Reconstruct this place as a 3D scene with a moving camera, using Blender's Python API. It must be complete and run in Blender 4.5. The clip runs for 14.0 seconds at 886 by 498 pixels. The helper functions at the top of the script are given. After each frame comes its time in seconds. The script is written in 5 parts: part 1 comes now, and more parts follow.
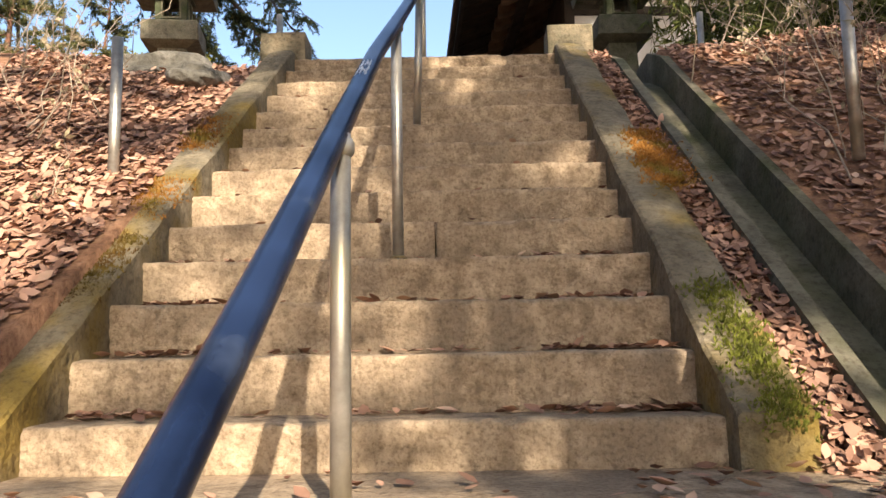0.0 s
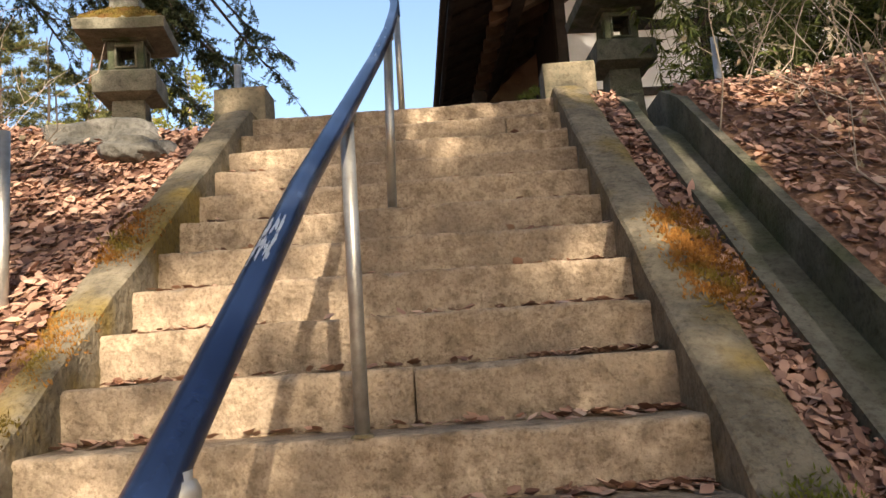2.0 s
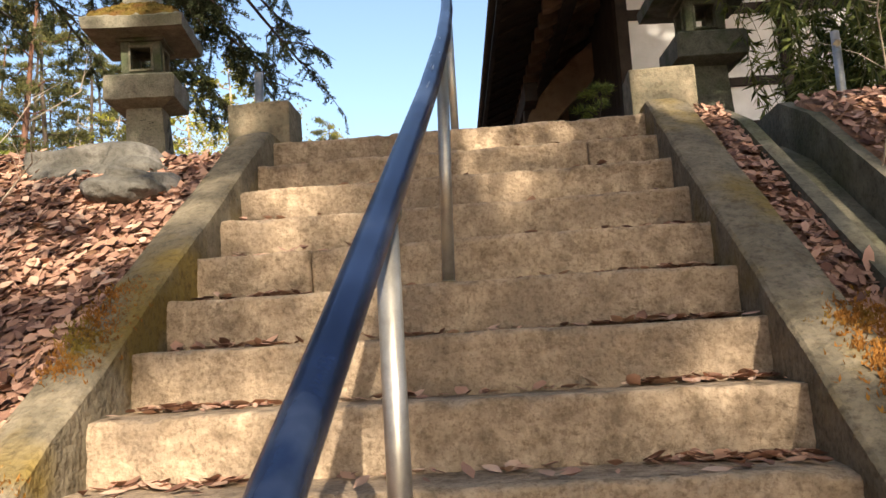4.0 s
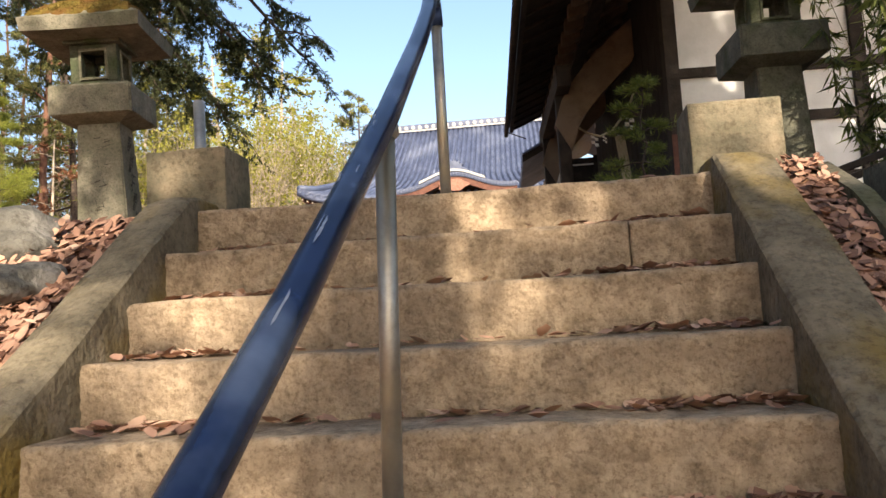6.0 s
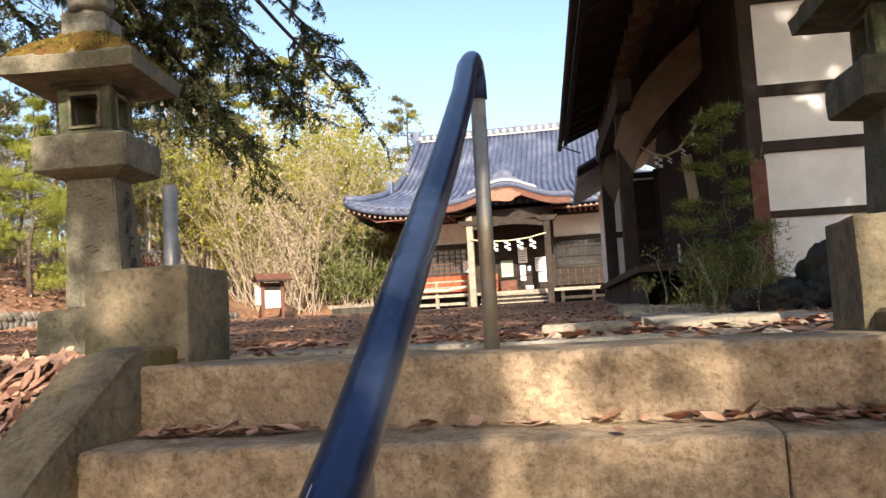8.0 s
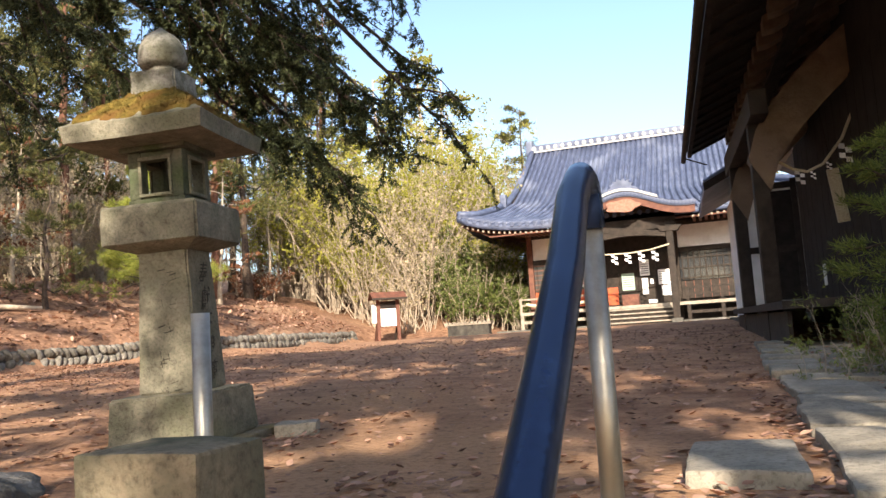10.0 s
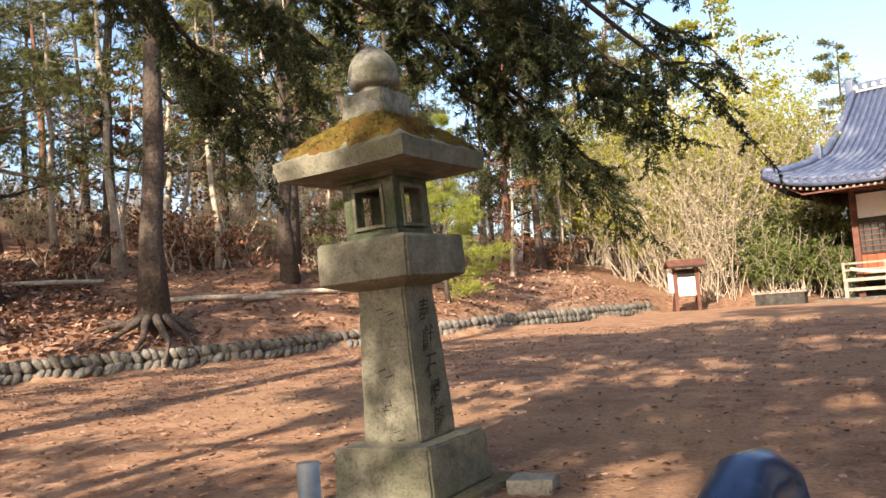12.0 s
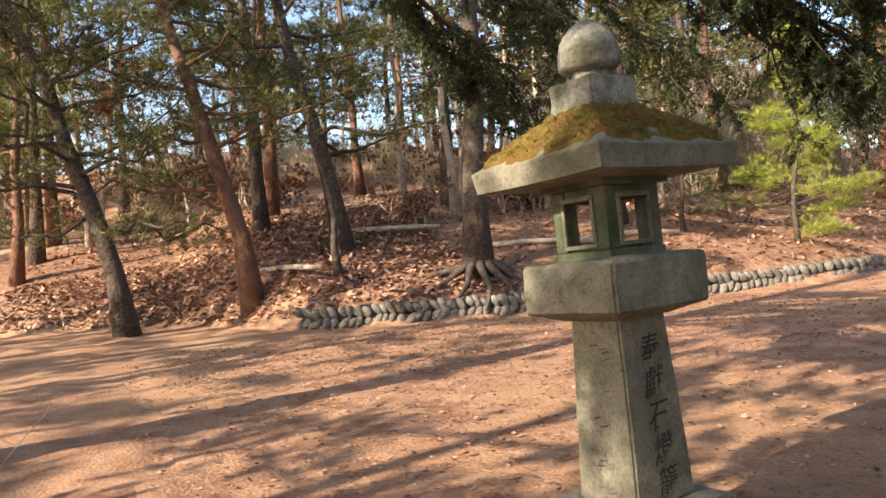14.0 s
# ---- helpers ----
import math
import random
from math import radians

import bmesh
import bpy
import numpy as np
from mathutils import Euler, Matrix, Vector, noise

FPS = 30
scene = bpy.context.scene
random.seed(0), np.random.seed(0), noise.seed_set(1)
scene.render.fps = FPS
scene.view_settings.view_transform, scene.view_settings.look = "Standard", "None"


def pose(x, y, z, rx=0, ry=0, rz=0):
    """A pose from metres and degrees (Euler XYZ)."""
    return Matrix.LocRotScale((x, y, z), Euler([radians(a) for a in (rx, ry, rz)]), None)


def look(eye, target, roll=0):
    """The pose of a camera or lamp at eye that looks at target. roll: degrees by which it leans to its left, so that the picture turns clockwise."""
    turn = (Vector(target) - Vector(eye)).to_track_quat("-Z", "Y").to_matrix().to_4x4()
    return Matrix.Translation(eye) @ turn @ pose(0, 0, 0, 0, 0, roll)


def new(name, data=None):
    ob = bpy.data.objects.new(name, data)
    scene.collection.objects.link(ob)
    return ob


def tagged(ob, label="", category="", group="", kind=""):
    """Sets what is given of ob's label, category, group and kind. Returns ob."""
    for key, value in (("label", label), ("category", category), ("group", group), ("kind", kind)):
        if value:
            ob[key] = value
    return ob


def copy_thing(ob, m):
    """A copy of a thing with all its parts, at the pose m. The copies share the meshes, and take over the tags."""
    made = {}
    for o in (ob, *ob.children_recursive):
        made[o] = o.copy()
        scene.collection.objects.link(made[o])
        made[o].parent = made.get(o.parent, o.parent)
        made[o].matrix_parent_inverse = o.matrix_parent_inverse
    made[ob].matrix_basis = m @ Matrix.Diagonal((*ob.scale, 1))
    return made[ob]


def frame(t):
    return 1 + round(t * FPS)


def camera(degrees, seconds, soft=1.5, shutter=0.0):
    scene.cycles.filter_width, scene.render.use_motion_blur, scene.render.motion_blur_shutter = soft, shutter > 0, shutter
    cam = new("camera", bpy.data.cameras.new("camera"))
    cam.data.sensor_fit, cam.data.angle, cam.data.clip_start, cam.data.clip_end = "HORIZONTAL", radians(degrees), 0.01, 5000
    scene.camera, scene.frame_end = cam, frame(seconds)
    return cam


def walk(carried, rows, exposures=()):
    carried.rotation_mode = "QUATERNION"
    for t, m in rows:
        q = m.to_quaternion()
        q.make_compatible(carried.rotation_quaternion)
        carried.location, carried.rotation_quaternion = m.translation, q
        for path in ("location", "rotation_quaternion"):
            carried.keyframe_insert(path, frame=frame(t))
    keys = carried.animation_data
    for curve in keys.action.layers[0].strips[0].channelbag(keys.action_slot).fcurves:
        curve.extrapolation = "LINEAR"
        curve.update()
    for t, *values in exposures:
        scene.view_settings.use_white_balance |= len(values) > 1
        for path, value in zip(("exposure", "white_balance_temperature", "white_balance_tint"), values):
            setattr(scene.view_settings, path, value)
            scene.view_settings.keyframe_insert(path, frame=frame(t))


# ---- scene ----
cam = camera(58.2, 14.0)
PATH = [
    (0, (0.271, -2.299, 0.385), (0.219, -0.316, 0.64), -1.0),
    (0.5, (0.347, -2.151, 0.552), (0.299, -0.194, 0.959), -3.6),
    (1, (0.336, -1.922, 0.695), (0.207, 0.032, 1.101), -2.9),
    (1.5, (0.271, -1.738, 0.846), (0.155, 0.223, 1.22), -2.6),
    (2, (0.342, -1.497, 0.953), (0.289, 0.482, 1.238), -3.9),
    (2.5, (0.261, -1.276, 1.054), (0.201, 0.715, 1.232), -3.7),
    (3, (0.244, -1.109, 1.21), (0.203, 0.885, 1.359), -3.6),
    (3.5, (0.301, -0.891, 1.393), (0.224, 1.102, 1.544), -3.5),
    (4, (0.224, -0.557, 1.469), (0.065, 1.42, 1.723), -3.5),
    (4.2, (0.168, -0.42, 1.532), (0.006, 1.552, 1.816), -3.0),
    (6.5, (0.397, 0.836, 2.314), (0.069, 2.802, 2.479), -3.5),
    (7, (0.277, 1.096, 2.451), (-0.14, 3.043, 2.631), -2.8),
    (9.3, (0.32, 1.97, 3.004), (0.001, 3.936, 3.189), -3.7),
    (9.5, (0.312, 2.036, 3.027), (-0.125, 3.978, 3.217), -3.7),
    (10, (0.221, 2.25, 3.205), (-0.437, 4.126, 3.421), -3.7),
    (10.5, (0.243, 2.456, 3.266), (-0.58, 4.264, 3.499), -5.1),
    (11, (0.217, 2.626, 3.354), (-0.837, 4.318, 3.523), -5.1),
    (11.5, (0.16, 2.784, 3.563), (-1.066, 4.357, 3.713), -4.8),
    (12, (0.251, 3.063, 3.645), (-1.055, 4.568, 3.812), -4.2),
    (12.5, (0.214, 3.266, 3.695), (-1.254, 4.613, 3.866), -1.7),
    (13, (0.169, 3.548, 3.837), (-1.319, 4.874, 3.995), -3.8),
    (13.5, (0.214, 3.941, 3.991), (-1.372, 5.16, 4.016), -5.0),
    (14, (0.189, 4.09, 4.145), (-1.645, 4.886, 4.177), -4.0),
]
walk(cam, [(t, look(eye, target, roll)) for t, eye, target, roll in PATH], [(0.0, 1.22, 6700, 10), (3.5, 1.14, 6700, 10), (7.0, 1.2, 6700, 10), (10.0, 1.36, 6500, 10), (13.0, 1.4, 6700, 10), (14.0, 1.46, 6700, 10)])

# ---- world and sun ----
world = bpy.data.worlds.new("world")
scene.world = world
world.use_nodes = True
wn = world.node_tree.nodes
sky = wn.new("ShaderNodeTexSky")
sky.sky_type = "NISHITA"
sky.sun_disc = False
SUN_EL, SUN_AZ = 27.0, (0.29, -0.957)
sky.sun_elevation = radians(SUN_EL)
sky.sun_rotation = math.atan2(SUN_AZ[0], SUN_AZ[1])
sky.air_density, sky.dust_density, sky.ozone_density = 1.0, 2.0, 1.5
wn["Background"].inputs["Strength"].default_value = 0.14
world.node_tree.links.new(sky.outputs[0], wn["Background"].inputs["Color"])
sun = new("sun", bpy.data.lights.new("sun", "SUN"))
sun.data.energy, sun.data.angle, sun.data.color = 5.0, radians(0.55), (1.0, 0.88, 0.72)
sun_from = Vector((SUN_AZ[0] * math.cos(radians(SUN_EL)), SUN_AZ[1] * math.cos(radians(SUN_EL)), math.sin(radians(SUN_EL))))
sun.matrix_world = look(tuple(sun_from * 60), (0, 0, 0))

# ---- materials ----


def surface(name, a, b, c=None, scale=6.0, big=0.7, rough=0.85, bump=0.3, bscale=45.0, metal=0.0, island=False, rand=0.0, amount=0.5, spec=0.3, thin=False, pit=0.0):
    """Two-scale noise between colours a and b, patches of c, and a fine bump."""
    m = bpy.data.materials.new(name)
    m.use_nodes = True
    n, l = m.node_tree.nodes, m.node_tree.links
    p = n["Principled BSDF"]
    tc = n.new("ShaderNodeTexCoord")
    n1 = n.new("ShaderNodeTexNoise")
    n1.inputs["Scale"].default_value, n1.inputs["Detail"].default_value, n1.inputs["Roughness"].default_value = scale, 8, 0.65
    l.new(tc.outputs["Object"], n1.inputs["Vector"])
    r1 = n.new("ShaderNodeValToRGB")
    r1.color_ramp.elements[0].position, r1.color_ramp.elements[1].position = 0.32, 0.7
    r1.color_ramp.elements[0].color, r1.color_ramp.elements[1].color = (*a, 1), (*b, 1)
    if island:
        geo = n.new("ShaderNodeNewGeometry")
        mixv = n.new("ShaderNodeMath")
        mixv.operation = "MULTIPLY_ADD"
        mixv.inputs[1].default_value = 0.42
        l.new(geo.outputs["Random Per Island"], mixv.inputs[0])
        half = n.new("ShaderNodeMath")
        half.operation = "MULTIPLY"
        half.inputs[1].default_value = 0.6
        l.new(n1.outputs["Fac"], half.inputs[0])
        l.new(half.outputs[0], mixv.inputs[2])
        l.new(mixv.outputs[0], r1.inputs["Fac"])
    else:
        l.new(n1.outputs["Fac"], r1.inputs["Fac"])
    out = r1.outputs["Color"]
    if c is not None:
        n2 = n.new("ShaderNodeTexNoise")
        n2.inputs["Scale"].default_value, n2.inputs["Detail"].default_value = big, 5
        l.new(tc.outputs["Object"], n2.inputs["Vector"])
        r2 = n.new("ShaderNodeValToRGB")
        r2.color_ramp.elements[0].position, r2.color_ramp.elements[1].position = 0.62 - amount * 0.25, 0.72 - amount * 0.1
        l.new(n2.outputs["Fac"], r2.inputs["Fac"])
        mx = n.new("ShaderNodeMixRGB")
        l.new(r2.outputs["Color"], mx.inputs["Fac"])
        l.new(out, mx.inputs["Color1"])
        mx.inputs["Color2"].default_value = (*c, 1)
        out = mx.outputs["Color"]
    if pit:
        n3 = n.new("ShaderNodeTexNoise")
        n3.inputs["Scale"].default_value, n3.inputs["Detail"].default_value, n3.inputs["Roughness"].default_value = pit, 7, 0.75
        l.new(tc.outputs["Object"], n3.inputs["Vector"])
        r3 = n.new("ShaderNodeValToRGB")
        r3.color_ramp.elements[0].position, r3.color_ramp.elements[1].position = 0.34, 0.52
        r3.color_ramp.elements[0].color, r3.color_ramp.elements[1].color = (0.58, 0.55, 0.52, 1), (1.03, 1.02, 1.01, 1)
        l.new(n3.outputs["Fac"], r3.inputs["Fac"])
        mp3 = n.new("ShaderNodeMixRGB")
        mp3.blend_type = "MULTIPLY"
        mp3.inputs["Fac"].default_value = 1.0
        l.new(out, mp3.inputs["Color1"])
        l.new(r3.outputs["Color"], mp3.inputs["Color2"])
        out = mp3.outputs["Color"]
    if rand:
        oi = n.new("ShaderNodeObjectInfo")
        hs = n.new("ShaderNodeHueSaturation")
        mp = n.new("ShaderNodeMapRange")
        mp.inputs["To Min"].default_value, mp.inputs["To Max"].default_value = 1 - rand, 1 + rand
        l.new(oi.outputs["Random"], mp.inputs["Value"])
        l.new(mp.outputs[0], hs.inputs["Value"])
        l.new(out, hs.inputs["Color"])
        out = hs.outputs["Color"]
    l.new(out, p.inputs["Base Color"])
    p.inputs["Roughness"].default_value, p.inputs["Metallic"].default_value = rough, metal
    p.inputs["Specular IOR Level"].default_value = spec
    if bump:
        nb = n.new("ShaderNodeTexNoise")
        nb.inputs["Scale"].default_value, nb.inputs["Detail"].default_value = bscale, 6
        l.new(tc.outputs["Object"], nb.inputs["Vector"])
        bp = n.new("ShaderNodeBump")
        bp.inputs["Strength"].default_value, bp.inputs["Distance"].default_value = bump, 0.6 / bscale
        l.new(nb.outputs["Fac"], bp.inputs["Height"])
        l.new(bp.outputs[0], p.inputs["Normal"])
    if thin:
        tr = n.new("ShaderNodeBsdfTranslucent")
        l.new(out, tr.inputs["Color"])
        mixs = n.new("ShaderNodeMixShader")
        mixs.inputs["Fac"].default_value = 0.35
        l.new(p.outputs[0], mixs.inputs[1])
        l.new(tr.outputs[0], mixs.inputs[2])
        l.new(mixs.outputs[0], n["Material Output"].inputs["Surface"])
    return m


STEP_STONE = surface("step_stone", (0.20, 0.148, 0.098), (0.50, 0.39, 0.272), (0.24, 0.185, 0.132), 14, 2.2, 0.95, 1.0, 42, rand=0.08, pit=62, spec=0.15)
CHEEK = surface("mossy_concrete", (0.1, 0.085, 0.055), (0.25, 0.21, 0.145), (0.20, 0.14, 0.035), 7, 2.6, 0.93, 0.9, 32, amount=0.55, pit=40)
NEWEL = surface("newel_concrete", (0.12, 0.108, 0.075), (0.3, 0.245, 0.165), (0.085, 0.09, 0.055), 7, 3.0, 0.93, 0.6, 50, amount=0.7, pit=32)
CURB = surface("gutter_concrete", (0.075, 0.07, 0.048), (0.20, 0.18, 0.13), (0.07, 0.075, 0.035), 5, 2, 0.92, 0.5, 50, pit=35)
LANTERN = surface("lantern_stone", (0.115, 0.108, 0.078), (0.26, 0.238, 0.178), (0.14, 0.14, 0.09), 9, 3.5, 0.9, 0.6, 70, amount=0.5, pit=55)
# darker lantern stone: carries the right lantern's shade; also the green-grey light chamber
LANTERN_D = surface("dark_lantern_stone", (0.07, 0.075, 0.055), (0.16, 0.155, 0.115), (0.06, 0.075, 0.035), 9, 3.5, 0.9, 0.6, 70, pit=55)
CARVED = surface("carved_stroke", (0.025, 0.023, 0.017), (0.06, 0.055, 0.04), None, 20, 1, 0.95, 0.0)
MOSS = surface("moss", (0.045, 0.036, 0.010), (0.20, 0.142, 0.036), (0.12, 0.066, 0.022), 22, 6, 1.0, 1.0, 90, amount=0.75, spec=0.03)
PIPE = surface("galvanised_pipe", (0.30, 0.28, 0.24), (0.52, 0.50, 0.46), (0.42, 0.36, 0.24), 12, 3, 0.42, 0.12, 120, metal=0.75, amount=0.4)
RAIL = surface("dark_blue_rail", (0.012, 0.022, 0.055), (0.03, 0.055, 0.13), (0.17, 0.215, 0.30), 7, 2.6, 0.27, 0.06, 60, metal=0.5, amount=0.22, spec=0.6)
CHIP = surface("bare_chipped_metal", (0.22, 0.24, 0.27), (0.5, 0.52, 0.54), None, 30, 1, 0.45, 0.4, 90, metal=0.5)
DIRT = surface("red_dirt", (0.19, 0.096, 0.058), (0.47, 0.28, 0.17), (0.36, 0.215, 0.125), 2.2, 0.3, 0.96, 0.8, 30, spec=0.1, pit=28)
LITTER = surface("leaf_litter_soil", (0.12, 0.062, 0.038), (0.36, 0.205, 0.125), (0.22, 0.125, 0.07), 7, 0.5, 0.97, 1.0, 22, spec=0.1, pit=22)
HILLGROUND = surface("hill_leaf_litter", (0.12, 0.06, 0.037), (0.37, 0.215, 0.135), (0.46, 0.31, 0.2), 5, 0.12, 0.97, 1.0, 12, spec=0.1, amount=0.3, pit=9)
LEAF = surface("fallen_leaf", (0.12, 0.056, 0.036), (0.5, 0.295, 0.205), None, 3, 1, 0.75, 0.0, island=True, spec=0.25)
LEAF_PALE = surface("pale_fallen_leaf", (0.34, 0.19, 0.12), (0.58, 0.40, 0.29), None, 3, 1, 0.7, 0.0, island=True, spec=0.25)
ORANGE = surface("orange_dry_moss", (0.17, 0.075, 0.018), (0.38, 0.175, 0.045), (0.2, 0.15, 0.035), 25, 6, 1.0, 1.0, 120, spec=0.05)
BARK = surface("pine_bark", (0.035, 0.028, 0.023), (0.125, 0.09, 0.068), (0.075, 0.06, 0.05), 11, 1.6, 0.95, 1.0, 16, pit=14)
REDBARK = surface("red_pine_bark", (0.08, 0.045, 0.032), (0.24, 0.11, 0.065), (0.12, 0.08, 0.06), 5, 1.0, 0.95, 1.0, 16)
GREYBARK = surface("grey_stem", (0.24, 0.19, 0.14), (0.52, 0.43, 0.33), None, 8, 1, 0.95, 0.4, 30)
FIR = surface("dark_fir_needles", (0.022, 0.032, 0.016), (0.10, 0.115, 0.045), None, 2, 1, 0.7, 0.0, island=True, thin=True)
PINE = surface("pine_needles", (0.045, 0.058, 0.018), (0.2, 0.185, 0.06), None, 2, 1, 0.7, 0.0, island=True, thin=True)
BRIGHTPINE = surface("bright_pine_needles", (0.14, 0.175, 0.03), (0.40, 0.41, 0.08), None, 2, 1, 0.7, 0.0, island=True, thin=True)
GOLDLEAF = surface("golden_autumn_leaves", (0.15, 0.155, 0.02), (0.44, 0.42, 0.07), None, 0.6, 1, 0.7, 0.0, island=True, thin=True)
TANLEAF = surface("dry_tan_leaves", (0.28, 0.23, 0.14), (0.6, 0.5, 0.33), None, 1, 1, 0.8, 0.0, island=True, thin=True)
RUSTLEAF = surface("rusty_dry_leaves", (0.12, 0.05, 0.025), (0.32, 0.15, 0.08), None, 1, 1, 0.8, 0.0, island=True, thin=True)
FRESH = surface("fresh_green_needles", (0.06, 0.085, 0.02), (0.24, 0.27, 0.06), None, 2, 1, 0.7, 0.0, island=True, thin=True)
BAMBOO = surface("bamboo_leaves", (0.04, 0.06, 0.014), (0.2, 0.23, 0.06), None, 2, 1, 0.6, 0.0, island=True, thin=True)
COBBLE = surface("grey_cobble", (0.075, 0.068, 0.056), (0.24, 0.215, 0.185), (0.11, 0.1, 0.075), 6, 2, 0.9, 0.5, 40, rand=0.35)
ROCK = surface("grey_boulder", (0.055, 0.053, 0.045), (0.17, 0.16, 0.138), (0.21, 0.2, 0.185), 4, 3, 0.92, 0.9, 20, amount=0.35, pit=30)
DARKROCK = surface("dark_lava_rock", (0.02, 0.019, 0.017), (0.08, 0.072, 0.06), None, 5, 3, 0.95, 1.0, 18)
WOOD = surface("weathered_dark_wood", (0.014, 0.011, 0.009), (0.048, 0.035, 0.026), None, 5, 2, 0.8, 0.4, 40)
BEAM = surface("curved_beam_wood", (0.11, 0.076, 0.05), (0.26, 0.185, 0.125), (0.15, 0.105, 0.07), 4, 2, 0.75, 0.4, 30)
REDWOOD = surface("red_brown_wood", (0.075, 0.03, 0.021), (0.17, 0.07, 0.044), None, 6, 2, 0.7, 0.3, 40)
VERMILION = surface("faded_vermilion_panel", (0.30, 0.055, 0.02), (0.46, 0.10, 0.035), (0.34, 0.08, 0.04), 5, 2, 0.7, 0.2, 30)
GREYWOOD = surface("grey_weathered_wood", (0.18, 0.15, 0.115), (0.38, 0.335, 0.27), (0.25, 0.21, 0.165), 5, 2, 0.8, 0.3, 40)
PLASTER = surface("white_plaster", (0.66, 0.65, 0.62), (0.80, 0.79, 0.77), (0.60, 0.58, 0.54), 3, 1, 0.9, 0.15, 30, amount=0.35)
TILE = surface("blue_grey_roof_tile", (0.035, 0.046, 0.085), (0.10, 0.12, 0.19), (0.14, 0.16, 0.22), 3, 0.8, 0.5, 0.2, 20, spec=0.4, amount=0.4)
TILE_EDGE = surface("pale_tile_mortar", (0.28, 0.28, 0.275), (0.5, 0.49, 0.475), None, 8, 2, 0.8, 0.3, 40)
PAPER = surface("white_paper", (0.72, 0.71, 0.69), (0.85, 0.84, 0.82), None, 4, 2, 0.9, 0.0)
INK = surface("printed_ink", (0.07, 0.07, 0.08), (0.18, 0.17, 0.18), None, 20, 2, 0.9, 0.0)
REDINK = surface("red_print", (0.42, 0.07, 0.05), (0.55, 0.12, 0.09), None, 20, 2, 0.9, 0.0)
GREENP = surface("green_poster", (0.28, 0.40, 0.31), (0.38, 0.50, 0.41), None, 20, 2, 0.8, 0.0)
STRAW = surface("straw_rope", (0.38, 0.32, 0.21), (0.62, 0.55, 0.40), None, 60, 4, 0.95, 0.6, 120)
SLAB = surface("paving_slab", (0.20, 0.18, 0.145), (0.38, 0.345, 0.285), (0.25, 0.22, 0.17), 6, 1.5, 0.93, 0.5, 45, rand=0.12, pit=45)
GRATE = surface("steel_grate", (0.20, 0.19, 0.17), (0.42, 0.40, 0.37), None, 20, 3, 0.55, 0.2, 80, metal=0.6)
# near-black: shade of porch and interiors put into the colour; also a dark plate
DARKIN = surface("shade_and_dark_plate_wood", (0.014, 0.011, 0.009), (0.03, 0.024, 0.02), None, 5, 2, 0.9, 0.0)
GLASS = surface("dark_window_glass", (0.02, 0.022, 0.025), (0.04, 0.042, 0.045), None, 3, 1, 0.08, 0.0, spec=0.6)

# ---- building helpers ----


def mesh_of(name, verts, faces, materials, smooth=False, index=None):
    me = bpy.data.meshes.new(name)
    me.from_pydata([tuple(v) for v in verts], [], [tuple(f) for f in faces])
    for m in materials if isinstance(materials, (list, tuple)) else [materials]:
        me.materials.append(m)
    if index is not None:
        me.polygons.foreach_set("material_index", index)
    if smooth:
        me.polygons.foreach_set("use_smooth", [True] * len(me.polygons))
    me.update()
    return me


def part(name, data, material, parent=None, label="", smooth=False, at=None):
    """One mesh object, under a thing or a part. data: a bmesh, or verts and faces."""
    if isinstance(data, bmesh.types.BMesh):
        me = bpy.data.meshes.new(name)
        data.to_mesh(me)
        data.free()
        me.materials.append(material)
        if smooth:
            me.polygons.foreach_set("use_smooth", [True] * len(me.polygons))
    else:
        me = mesh_of(name, data[0], data[1], material, smooth)
    ob = new(name, me)
    if parent is not None:
        ob.parent = parent
    if at is not None:
        ob.matrix_basis = at
    if label:
        ob["label"] = label
    return ob


def thing(name, label, category, m=None, group="", kind=""):
    ob = new(name)
    ob.empty_display_size = 0.2
    if m is not None:
        ob.matrix_basis = m
    return tagged(ob, label, category, group, kind)


def box(x0, y0, z0, x1, y1, z1, bevel=0.0, cuts=0, rough=0.0, seed=0.0):
    bm = bmesh.new()
    bmesh.ops.create_cube(bm, size=1)
    bmesh.ops.scale(bm, vec=(x1 - x0, y1 - y0, z1 - z0), verts=bm.verts)
    bmesh.ops.translate(bm, vec=((x0 + x1) / 2, (y0 + y1) / 2, (z0 + z1) / 2), verts=bm.verts)
    if bevel:
        bmesh.ops.bevel(bm, geom=bm.edges[:], offset=bevel, segments=2, affect="EDGES", profile=0.6)
    if cuts:
        bmesh.ops.subdivide_edges(bm, edges=bm.edges[:], cuts=cuts, use_grid_fill=True)
    if rough:
        for v in bm.verts:
            v.co += noise.noise_vector(v.co * 5 + Vector((seed, seed * 1.7, 0))) * rough + noise.noise_vector(v.co * 17 + Vector((0, seed, 3))) * rough * 0.45
    return bm


def prism(profile, a, b, axis="x"):
    """A profile of (u, v) pairs drawn out from a to b; axis x: (y, z), y: (x, z), z: (x, y)."""
    def at(u, v, w):
        return {"x": (w, u, v), "y": (u, w, v), "z": (u, v, w)}[axis]
    n = len(profile)
    verts = [at(u, v, a) for u, v in profile] + [at(u, v, b) for u, v in profile]
    faces = [(i, (i + 1) % n, n + (i + 1) % n, n + i) for i in range(n)] + [tuple(range(n))[::-1], tuple(range(n, 2 * n))]
    bm = bmesh.new()
    vs = [bm.verts.new(v) for v in verts]
    for f in faces:
        bm.faces.new([vs[i] for i in f])
    bmesh.ops.recalc_face_normals(bm, faces=bm.faces[:])
    return bm


